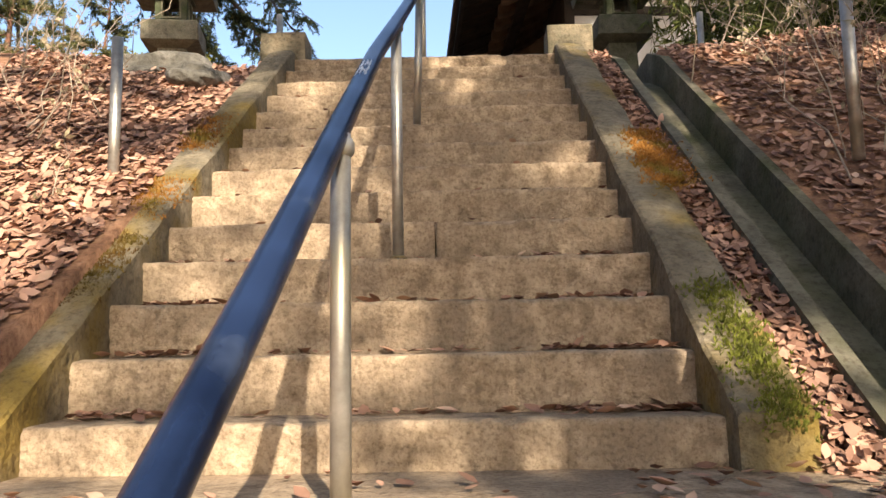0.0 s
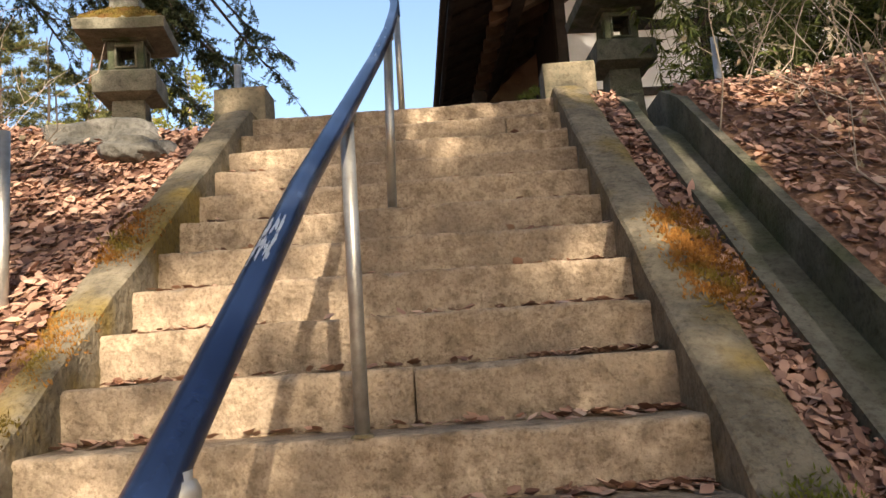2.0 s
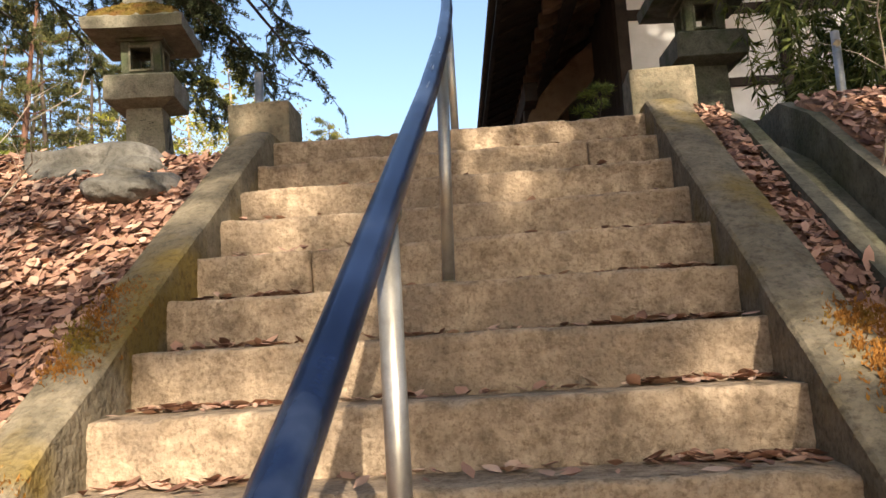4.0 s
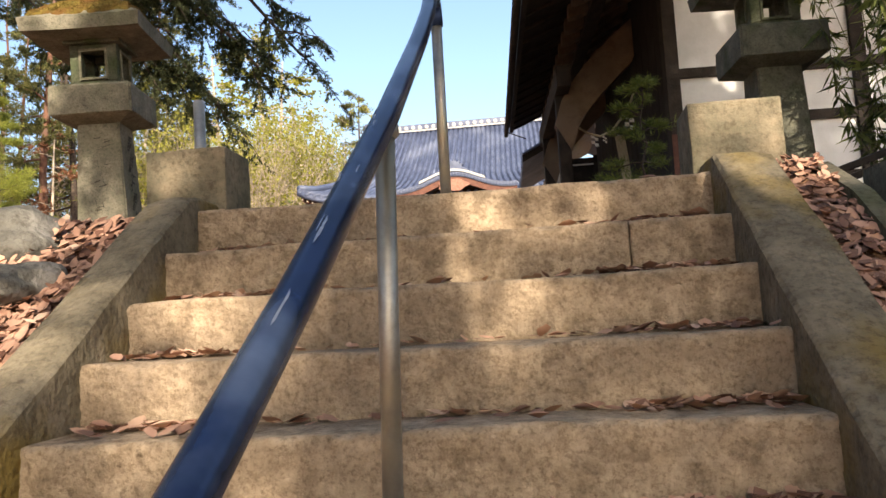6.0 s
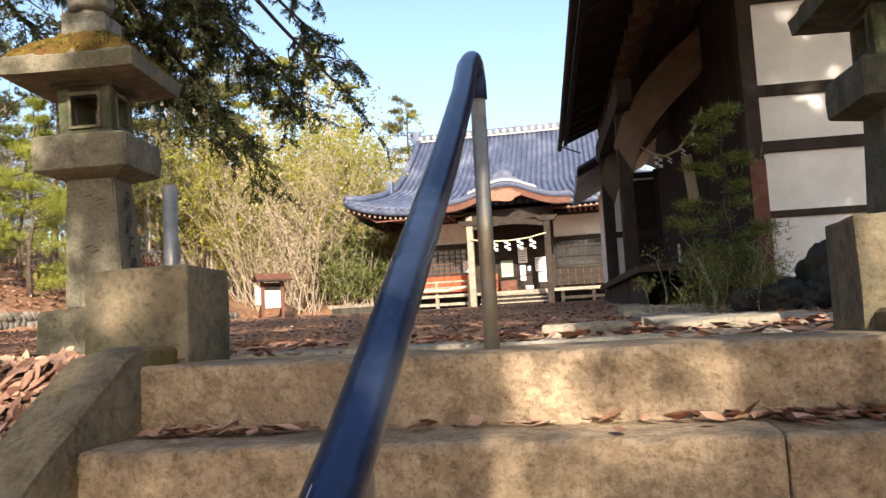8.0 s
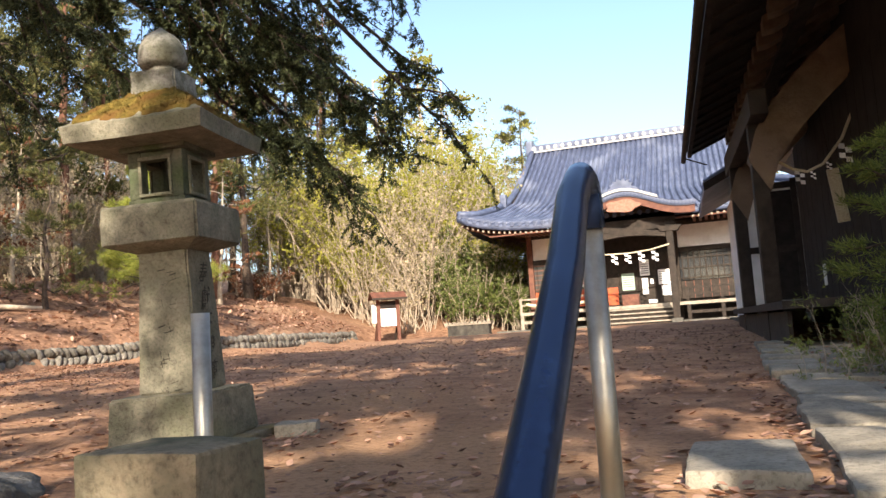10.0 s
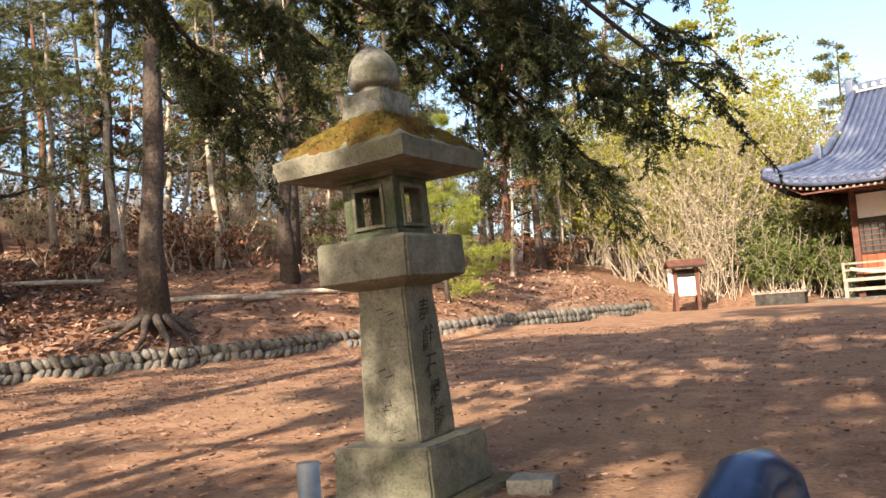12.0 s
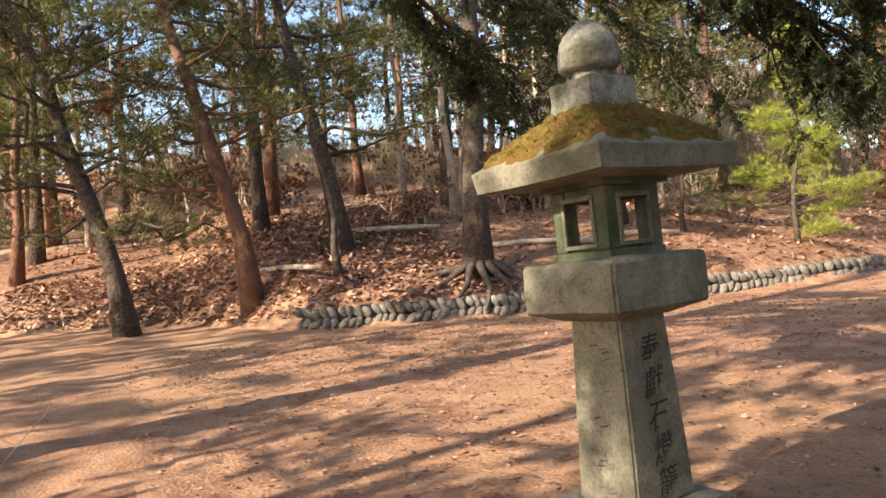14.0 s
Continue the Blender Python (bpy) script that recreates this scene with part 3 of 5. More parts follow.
    part("finial_base", frustum(0.305, 0.30, 2.14, 2.335, 0.009, 5, 0.012), GREYSTONE, t)
    part("finial_ring", lathe([(0.115, 2.325), (0.092, 2.342), (0.09, 2.372), (0.105, 2.385)], 18), GREYSTONE, t, smooth=True)
    fv, ff = lathe([(0.095, 2.372), (0.13, 2.383), (0.147, 2.402), (0.151, 2.432), (0.147, 2.475), (0.134, 2.52), (0.112, 2.56), (0.080, 2.594), (0.045, 2.618), (0.020, 2.636), (0.004, 2.652)], 32)
    fv = [Vector(p) + noise.noise_vector(Vector(p) * 9) * 0.006 + noise.noise_vector(Vector(p) * 26) * 0.004 for p in fv]
    part("finial", (fv, ff), GREYSTONE, t, "jewel-shaped stone finial", smooth=True)
    if written:
        column = "奉獻石燈籠"
        for i, ch in enumerate(column):
            z = 1.035 - 0.152 * i
            w = 0.385 - 0.07 * (z - 0.34) / 0.87
            me = stroke_text(ch, 0.16, 0.001)
            me.materials.append(CARVED)
            o = new("carved_character", me)
            o.parent = shaft
            o.matrix_basis = pose(w / 2 + 0.0055, 0.012, z, 90, 0, 90) @ Matrix(((0.95, 0.08, 0, 0), (0.16, 1.0, 0, 0), (0, 0, 1, 0), (0, 0, 0, 1)))
        rr = random.Random(5)
        for i in range(5):
            for s in range(7):
                z = 1.05 - 0.165 * i + rr.uniform(-0.05, 0.05)
                x = rr.uniform(-0.05, 0.045)
                w = 0.385 - 0.07 * (z - 0.34) / 0.87
                y = -w / 2 - 0.005
                ln, up = rr.choice(((0.045, 0.012), (0.03, -0.02), (0.008, -0.045), (0.02, -0.03), (0.05, 0.006))), rr.uniform(0.003, 0.006)
                dx, dz = ln
                part("worn_carving", ([(x, y, z), (x + dx, y, z + dz), (x + dx + up * 0.6, y, z + dz - up), (x + up, y, z - up)], [(0, 1, 2, 3)]), CARVED, shaft, "worn illegible carved stroke")
    return t


GREYSTONE = surface("pale_grey_stone", (0.13, 0.125, 0.10), (0.36, 0.345, 0.295), (0.13, 0.125, 0.085), 16, 7, 0.92, 0.8, 70, amount=0.7, pit=42)
stone_lantern(pose(-2.965, 6.39, 2.63, 1.5, -1.5, 10), LANTERN, "weathered stone lantern with mossy roof and carved characters", True)
# right lantern: its deep shade is painted in with the darker stone
stone_lantern(pose(2.12, 6.6, 2.64, 0, 0, 4), LANTERN_D, "mossy stone lantern, deep shade put into its stone colour", False)

# ---- paving, drain and stones at the stair top ----
def block(name, x0, y0, x1, y1, z0, z1, material, label, category, group="", turn=0.0, rough=0.01, seed=0.0):
    cx, cy = (x0 + x1) / 2, (y0 + y1) / 2
    ob = part(name, box(x0 - cx, y0 - cy, z0, x1 - cx, y1 - cy, z1, 0.015, 4, rough, seed), material)
    ob.matrix_basis = pose(cx, cy, 0, 0, 0, turn)
    return tagged(ob, label, category, group)


block("stepping_slab", 0.03, 5.06, 0.42, 5.78, 2.50, 2.705, SLAB, "flat grey stone slab set in bare earth", "stone slab", seed=1)
rr = random.Random(3)
path = thing("stone_path", "path of uneven grey paving slabs strewn with leaves", "path", kind="structure")
y = 4.78
while y < 13.0:
    d = rr.uniform(0.55, 0.95)
    skew = 0.35 if y < 5 else 0.0
    for x0, x1, low in ((0.52, 0.98, 0.0), (1.02, 1.5, 0.02)):
        jx = rr.uniform(-0.04, 0.04)
        jy = skew * (x0 - 0.5) + rr.uniform(-0.04, 0.04)
        gz = ground_z(x0, y + d / 2)
        slab = part("paving_slab", box((x0 - x1) / 2, -d / 2 + 0.02, -0.1, (x1 - x0) / 2, d / 2 - 0.02, 0.055, 0.016, 5, 0.014, y + x0), SLAB, path)
        slab.matrix_basis = pose((x0 + x1) / 2 + jx, y + d / 2 + jy, gz - low + rr.uniform(-0.008, 0.008), rr.uniform(-1.2, 1.2), rr.uniform(-1.2, 1.2), rr.uniform(-3, 3))
    y += d
drain = thing("drain_grate", "steel grating over the cross drain at the stair top", "drain")
part("frame", box(-0.15, 4.13, 2.60, 1.0, 4.15, 2.668), GRATE, drain)
part("frame", box(-0.15, 4.31, 2.60, 1.0, 4.33, 2.668), GRATE, drain)
for i in range(26):
    part("bar", box(-0.14 + i * 0.0445, 4.15, 2.625, -0.13 + i * 0.0445, 4.31, 2.664), GRATE, drain)
part("cross_bar", box(-0.15, 4.226, 2.63, 1.0, 4.236, 2.667), GRATE, drain)
part("drain_pit", box(-0.15, 4.15, 2.52, 1.0, 4.31, 2.60), DARKROCK, drain)
for i in range(2):
    block("drain_cover", -1.0 + 0.425 * i, 4.12, -0.585 + 0.425 * i, 4.34, 2.58, 2.672, SLAB, "flat concrete drain cover beside the grating", "drain cover", seed=4 + i, rough=0.004)
block("small_stone_block", -2.52, 6.62, -2.26, 6.82, 2.58, 2.73, SLAB, "small pale stone block beside the lantern", "stone", turn=20, seed=6)


def boulder(name, x, y, z, sx, sy, sz, material, label, category, group="", seed=0.0):
    bm = bmesh.new()
    bmesh.ops.create_icosphere(bm, subdivisions=4, radius=1)
    for v in bm.verts:
        n1 = v.co.normalized()
        rag = 2.2 if material is DARKROCK else 1.0
        v.co = n1 * (1 + 0.28 * noise.noise(n1 * 1.6 + Vector((seed, 0, 0))) + 0.12 * rag * noise.noise(n1 * 4 + Vector((0, seed, 0))) + 0.05 * rag * noise.noise(n1 * 11 + Vector((seed, 0, 2))))
        v.co.x, v.co.y, v.co.z = v.co.x * sx, v.co.y * sy, v.co.z * sz
    ob = part(name, bm, material, smooth=True)
    ob.matrix_basis = pose(x, y, z, 0, 0, seed * 37)
    return tagged(ob, label, category, group)


boulder("boulder", -1.95, 3.78, 2.52, 0.58, 0.34, 0.22, ROCK, "low grey boulder half buried in fallen leaves", "boulder", seed=1.0)
boulder("boulder", -1.62, 3.3, 2.36, 0.3, 0.2, 0.12, ROCK, "flat grey stone among fallen leaves", "boulder", seed=2.0)
boulder("boulder", -2.75, 4.55, 2.60, 0.5, 0.4, 0.2, ROCK, "low grey boulder below the stone lantern", "boulder", seed=3.3)
boulder("boulder", -2.15, 2.75, 1.95, 0.25, 0.2, 0.09, ROCK, "flat grey stone among fallen leaves", "boulder", seed=4.0)
boulder("boulder", 1.62, 4.35, 2.58, 0.16, 0.15, 0.14, ROCK, "mossy stone at the head of the gutter", "boulder", seed=5.0)
boulder("boulder", 1.62, 0.12, 0.12, 0.17, 0.15, 0.14, ROCK, "pale rounded stone at the foot of the side wall", "boulder", seed=6.0)
for i, (x, y, s) in enumerate(((1.75, 8.3, 0.22), (2.05, 8.0, 0.26), (2.35, 7.9, 0.3), (2.2, 8.4, 0.35), (1.95, 8.75, 0.25), (2.6, 8.5, 0.45), (2.7, 7.5, 0.3), (1.5, 8.5, 0.15), (2.35, 8.15, 0.28))):
    boulder("dark_rock", x, y, 2.70 + (0.25 if i in (3, 8, 5) else 0.08), s, s * 0.85, s * 0.75, DARKROCK, "dark porous garden rock in a shaded pile", "rock", "rock pile", seed=10.0 + i)
boulder("dark_rock", 2.45, 4.75, 2.72, 0.28, 0.25, 0.22, DARKROCK, "dark porous rock at the edge of the bank", "rock", seed=22.0)
for i, (x0, z, turn) in enumerate(((2.05, 2.92, 8), (2.15, 3.02, 14))):
    ob = part("roof_board", box(-0.6, -0.05, -0.02, 0.6, 0.05, 0.02, 0.004), WOOD)
    ob.matrix_basis = pose(x0 + 0.35, 5.2 + 0.1 * i, z, 0, -18, turn)
    tagged(ob, "dark weathered board propped over the rocks", "board")

# ---- the hall beside the path: white wall, porch, dark roof ----
GY = 4.0
gm = pose(2.315, 11.87, -0.576, 0, 0, GY) @ Matrix.Scale(1.19, 4)
PORCH = pose(2.315, 11.87, -0.576) @ Matrix.Scale(1.19, 4) @ pose(-2.0, -10.3, 0)
hall = thing("side_hall", "old dark timber hall with white plaster wall and porch", "building", gm)
part("plinth", box(-0.15, -0.1, 2.5, 6.2, 6.6, 2.98, 0.02), ROCK, hall)
wall_s = part("plaster_wall", box(0.08, 0.03, 2.98, 6.0, 0.15, 6.4), PLASTER, hall, "white plaster south wall")
for i, x in enumerate((0.0, 2.15, 4.2, 6.0)):
    part("corner_column" if i == 0 else "wall_post", box(x - 0.08, -0.03, 2.95, x + 0.08, 0.16, 6.8, 0.008), WOOD, hall)
# thin red-brown sheet paints the sunlit lower part of the corner column
part("column_sunlit_face", box(-0.075, -0.045, 2.97, 0.085, -0.031, 4.30), REDWOOD, hall, "lower face of the corner column, sunlight painted in red-brown")
for z, h in ((6.05, 0.14), (5.03, 0.12), (4.43, 0.12), (3.72, 0.07), (3.0, 0.12)):
    part("wall_beam", box(0.081, -0.012, z - h / 2, 5.92, 0.028, z + h / 2, 0.005), WOOD, hall)
# porch wall and planks coloured near-black to carry the porch shade
part("west_wall", box(-0.02, 0.17, 2.98, 0.06, 6.4, 6.8), DARKIN, hall, "board wall under the porch, its shade put into the colour")
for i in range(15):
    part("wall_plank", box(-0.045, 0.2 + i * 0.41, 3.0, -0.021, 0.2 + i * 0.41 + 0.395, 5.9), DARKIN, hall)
part("north_wall", box(-0.02, 6.4, 2.98, 6.0, 6.5, 6.8), PLASTER, hall)
part("east_wall", box(5.94, 0.16, 2.98, 6.04, 6.4, 6.8), PLASTER, hall)
part("porch_floor", box(-1.25, 0.3, 3.22, -0.047, 6.2, 3.30), WOOD, hall)
part("porch_skirting", box(-1.18, 0.55, 2.75, -1.14, 6.1, 3.2), WOOD, hall)
for y in (2.15, 5.0):
    post = part("porch_post", box(-1.19, y - 0.09, 2.72, -1.01, y + 0.09, 5.75, 0.012), WOOD, hall)
    part("post_base", box(-1.25, y - 0.15, 2.62, -0.95, y + 0.15, 2.80, 0.02), ROCK, post)
part("porch_beam", box(-1.20, 1.6, 5.45, -1.0, 5.6, 5.75, 0.015), WOOD, hall)
# curved beams from porch post to wall
for y in (2.15, 5.0):
    prof_t, prof_b = [], []
    for i in range(15):
        t = i / 14
        x = -1.22 + 1.55 * t
        zt = 4.98 + 1.78 * (t ** 0.62) * 0.98
        prof_t.append((x, zt + 0.04))
        prof_b.append((x + 0.22 - 0.05 * t, zt - 0.36 - 0.07 * math.sin(math.pi * t)))
    part("curved_beam", prism(prof_t + prof_b[::-1], y - 0.11, y + 0.11, "y"), BEAM, hall, "thick curved timber porch beam")
# roof
SL = 0.50


def roof_z(x):
    return 6.08 + SL * (x + 1.66) + 0.03 * max(0, -x) ** 2


part("soffit", prism([(-1.66, roof_z(-1.66)), (-0.9, roof_z(-0.9)), (3.0, roof_z(3.0)), (3.0, roof_z(3.0) + 0.06), (-0.9, roof_z(-0.9) + 0.06), (-1.66, roof_z(-1.66) + 0.06)], -2.6, 7.0, "y"), WOOD, hall, "dark underside boards of the roof")
part("soffit", prism([(7.9, roof_z(-1.66)), (3.0, roof_z(3.0)), (3.0, roof_z(3.0) + 0.06), (7.9, roof_z(-1.66) + 0.06)], -2.6, 7.0, "y"), WOOD, hall)
part("roof_covering", prism([(-1.74, roof_z(-1.66) + 0.03), (-0.9, roof_z(-0.9) + 0.065), (3.0, roof_z(3.0) + 0.065), (7.98, roof_z(-1.66) + 0.03), (7.98, roof_z(-1.66) + 0.22), (3.0, roof_z(3.0) + 0.28), (-0.9, roof_z(-0.9) + 0.26), (-1.74, roof_z(-1.66) + 0.22)], -2.65, 7.05, "y"), WOOD, hall, "thick dark layered roof")
for i in range(19):
    y = -2.4 + i * 0.52
    raf = part("rafter", prism([(-1.02, roof_z(-1.02) - 0.17), (-0.9, roof_z(-0.9) - 0.21), (0.5, roof_z(0.5) - 0.21), (0.5, roof_z(0.5) - 0.003), (-0.9, roof_z(-0.9) - 0.003), (-1.02, roof_z(-1.02) - 0.003)], y - 0.10, y + 0.10, "y"), BEAM, hall)
    part("batten", prism([(-1.64, roof_z(-1.64) - 0.045), (-1.03, roof_z(-1.03) - 0.045), (-1.03, roof_z(-1.03) - 0.003), (-1.64, roof_z(-1.64) - 0.003)], y - 0.03, y + 0.03, "y"), WOOD, hall)
part("eave_board", prism([(-1.70, roof_z(-1.66) - 0.06), (-1.63, roof_z(-1.66) - 0.06), (-1.63, roof_z(-1.66) + 0.0), (-1.70, roof_z(-1.66) + 0.0)], -2.65, 7.05, "y"), WOOD, hall)
part("eave_purlin", prism([(-0.75, roof_z(-0.75) - 0.26), (-0.55, roof_z(-0.55) - 0.30), (-0.55, roof_z(-0.55) - 0.103), (-0.75, roof_z(-0.75) - 0.103)], -2.5, 6.8, "y"), WOOD, hall)
part("rain_gutter", tube([(-1.78, -2.6, 6.06), (-1.78, 7.0, 6.04)], 0.045, 10), WOOD, hall)
part("gutter_bracket", tube([(-1.78, 6.6, 6.02), (-1.4, 6.62, 5.86)], 0.012, 6), WOOD, hall)
part("gable_wall", prism([(0.0, 6.4), (6.0, 6.4), (3.0, roof_z(3.0) - 0.02)], 0.04, 0.14, "y"), PLASTER, hall)
part("gable_wall", prism([(0.0, 6.4), (6.0, 6.4), (3.0, roof_z(3.0) - 0.02)], 6.41, 6.49, "y"), PLASTER, hall)
part("notice_paper", box(-0.06, 4.6, 3.55, -0.05, 4.78, 3.85), PAPER, hall)


def shimenawa(name, pts, radius, label, tassels, m=None):
    t = thing(name, label, "rope", m)
    fine = []
    for a, b in zip(pts, pts[1:]):
        for i in range(6):
            fine.append(Vector(a).lerp(Vector(b), i / 6))
    fine.append(Vector(pts[-1]))
    part("rope", tube(fine, radius, 8), STRAW, t, smooth=True)
    for x, y, z, s in tassels:
        vs, fs = [], []
        for k in range(4):
            ox, oz = (0.25 if k % 2 else -0.1) * s, -k * 0.28 * s
            o = len(vs)
            vs += [(x + ox, y, z + oz), (x + ox + 0.34 * s, y + 0.01, z + oz - 0.05 * s), (x + ox + 0.34 * s, y + 0.01, z + oz - 0.36 * s), (x + ox, y, z + oz - 0.31 * s)]
            fs.append((o, o + 1, o + 2, o + 3))
        part("paper_streamer", (vs, fs), PAPER, t, "zigzag folded white paper")
    return t


shimenawa("straw_rope", [(1.98, 12.45, 5.80), (1.69, 12.45, 5.18), (1.46, 12.45, 4.90), (1.28, 12.45, 4.83), (1.13, 12.45, 4.88), (0.96, 12.45, 5.0)], 0.018, "straw rope with white paper streamers across the porch", [(1.50, 12.44, 4.92, 0.085), (1.32, 12.44, 4.83, 0.085), (1.16, 12.44, 4.86, 0.15), (1.66, 12.44, 5.12, 0.2)], PORCH)
ob = part("hanging_board", box(-0.07, -0.02, -0.33, 0.07, 0.02, 0.33, 0.008), STRAW)
ob.matrix_basis = PORCH @ pose(1.62, 12.75, 4.55, 0, -6, 12)
tagged(ob, "long pale wooden board hanging under the porch", "board")
part("hook", tube([(0, 0, 0.33), (0, 0, 1.4)], 0.006, 6), WOOD, ob)

# small annex with tiled roof behind the hall
annex = thing("annex", "small tiled annex with white panels in dark frames", "building", pose(0.66, 21.0, 0, 0, 0, 3))
part("panel_wall", box(0.0, 0.05, 3.2, 3.0, 4.0, 6.1), PLASTER, annex)
part("plinth", box(-0.2, -0.2, 2.7, 3.2, 4.2, 3.2, 0.02), ROCK, annex)
for x in (-0.02, 0.42, 1.1, 2.0):
    part("frame_post", box(x, 0.0, 3.2, x + 0.13, 0.049, 6.15), WOOD, annex)
for z in (3.25, 4.55, 5.95):
    part("frame_rail", box(0.112, 0.0, z, 2.9, 0.045, z + 0.14), WOOD, annex)
# flat near-black panel whose colour stands for the shade inside the opening
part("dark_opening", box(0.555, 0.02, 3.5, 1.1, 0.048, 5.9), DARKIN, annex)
part("tiled_roof", prism([(-0.7, 6.15), (1.5, 7.3), (3.7, 6.15), (3.7, 6.0), (1.5, 7.1), (-0.7, 6.0)], -0.7, 4.6, "y"), TILE, annex)
for i in range(14):
    part("rib_tile", tube([(-0.7, -0.6 + i * 0.38, 6.16), (0.4, -0.6 + i * 0.38, 6.735), (1.5, -0.6 + i * 0.38, 7.31)], 0.06, 6), TILE, annex)
part("barge_board", prism([(-0.72, 5.95), (1.5, 7.05), (1.5, 7.22), (-0.72, 6.12)], -0.76, -0.705, "y"), WOOD, annex)
stepsd = thing("wooden_steps", "small wooden steps up to the hall porch", "steps", PORCH)
for i in range(4):
    part("tread", box(0.75 - 0.12 * i + 0.36, 15.9, 2.75 + 0.14 * i, 1.15 - 0.12 * i + 0.36, 16.7, 2.80 + 0.14 * i), GREYWOOD, stepsd)
part("stringer", prism([(1.0, 2.7), (1.6, 2.7), (1.3, 3.35), (1.1, 3.35)], 15.86, 15.9, "y"), GREYWOOD, stepsd)

# ---- the shrine hall across the court ----
SX, EAVE_Y, RIDGE_Y = -3.2, 33.0, 40.0
SZ = 3.10
shrine = thing("shrine_hall", "shrine hall with blue-grey tiled roof and curved porch gable", "building")
part("podium", box(SX - 5.6, 34.0, 2.6, SX + 5.6, 46.5, SZ + 0.12, 0.03), ROCK, shrine)


def roof_front(u, s):
    """u across from -1 to 1, s from the eave to the ridge."""
    w = np.interp(s, (0, 0.34, 1), (6.7, 5.25, 4.9))
    z = 7.35 + 4.45 * (0.25 * s + 0.75 * s ** 1.55) + 0.65 * abs(u) ** 5 * (1 - s) ** 3
    return float(SX + u * w), float(EAVE_Y + 7.0 * s), float(z)


NU, NS = 36, 14
for mirror, nm in ((False, "front_roof"), (True, "rear_roof")):
    vs, fs = [], []
    for under in (0, 1):
        for i in range(NU + 1):
            for j in range(NS + 1):
                x, y, z = roof_front(i / NU * 2 - 1, j / NS)
                vs.append((x, 2 * RIDGE_Y - y if mirror else y, z - 0.22 * under))
    o = (NU + 1) * (NS + 1)
    for i in range(NU):
        for j in range(NS):
            a = i * (NS + 1) + j
            fs.append((a, a + NS + 1, a + NS + 2, a + 1))
            fs.append((o + a, o + a + 1, o + a + NS + 2, o + a + NS + 1))
        a, b = i * (NS + 1), (i + 1) * (NS + 1)
        fs.append((a, o + a, o + b, b))
    for a0 in (0, NU * (NS + 1)):
        for j in range(NS):
            a = a0 + j
            fs.append((a, a + 1, o + a + 1, o + a))
    part(nm, (vs, fs), TILE, shrine, "blue-grey tiled roof slope", smooth=True)
# tile rows on the front slope
for i in range(43):
    u = -0.98 + 1.96 * i / 42
    pts, x_top = [], SX + u * 4.9
    for j in range(9):
        s = j / 8
        x, y, z = roof_front(u, s)
        pts.append((x, y, z + 0.03))
    part("rib_tile", tube(pts, 0.09, 6), TILE, shrine, smooth=True)
    x, y, z = roof_front(u, 0)
    part("end_tile", lathe([(0.085, -0.02), (0.095, 0.0), (0.095, 0.03), (0.06, 0.035)], 10), TILE, shrine, at=pose(x, y - 0.01, z + 0.03, 90))
# hips at the sides and gable ends
for sx in (-1, 1):
    vs, fs = [], []
    for j in range(6):
        s = 0.34 * j / 5
        for k in range(13):
            v = k / 12 * 2 - 1
            x, y, z = roof_front(sx, s)
            half = RIDGE_Y - y
            zz = 7.35 + (z - 7.35) * (abs(v) ** 5 if j == 0 else 1.0) if j == 0 else z
            vs.append((x, RIDGE_Y + v * half, zz))
    for j in range(5):
        for k in range(12):
            a = j * 13 + k
            fs.append((a, a + 1, a + 14, a + 13))
    part("side_roof", (vs, fs), TILE, shrine, smooth=True)
    xg = SX + sx * 5.0
    x, y, z = roof_front(sx, 0.34)
    part("gable", prism([(y, z - 0.1), (2 * RIDGE_Y - y, z - 0.1), (RIDGE_Y, 11.65)], xg - 0.05, xg + 0.05, "x"), WOOD, shrine)
    pts = []
    for j in range(9):
        x, y, z = roof_front(sx * 0.985, 0.0 + j / 8)
        pts.append((x, y, z + 0.12))
    part("hip_ridge", tube(pts, 0.15, 8), TILE, shrine, smooth=True)
    x, y, z = roof_front(sx, 0.34)
    part("ridge_end_tile", box(x - 0.14, y - 0.25, z - 0.05, x + 0.14, y + 0.1, z + 0.55, 0.05), TILE, shrine)
    part("ridge_end_tile", box(SX + sx * 4.95 - 0.16, RIDGE_Y - 0.3, 11.6, SX + sx * 4.95 + 0.16, RIDGE_Y + 0.3, 12.35, 0.06), TILE, shrine)
part("main_ridge", box(SX - 4.9, RIDGE_Y - 0.22, 11.7, SX + 4.9, RIDGE_Y + 0.22, 12.12, 0.05), TILE, shrine, "stacked ridge tiles")
part("ridge_mortar", box(SX - 4.9, RIDGE_Y - 0.26, 11.74, SX + 4.9, RIDGE_Y - 0.225, 11.82), TILE_EDGE, shrine, "pale mortar line")
for i in range(28):
    part("ridge_tile", lathe([(0.10, 0.0), (0.10, 0.06), (0.05, 0.07)], 10), TILE_EDGE, shrine, at=pose(SX - 4.7 + i * 0.348, RIDGE_Y - 0.24, 11.93, 90))
# eaves: rafters with white tips, soffit
part("soffit", prism([(EAVE_Y + 0.15, 7.08), (35.5, 7.35), (35.5, 7.30), (EAVE_Y + 0.15, 7.02)], SX - 5.4, SX + 5.4, "x"), REDWOOD, shrine)
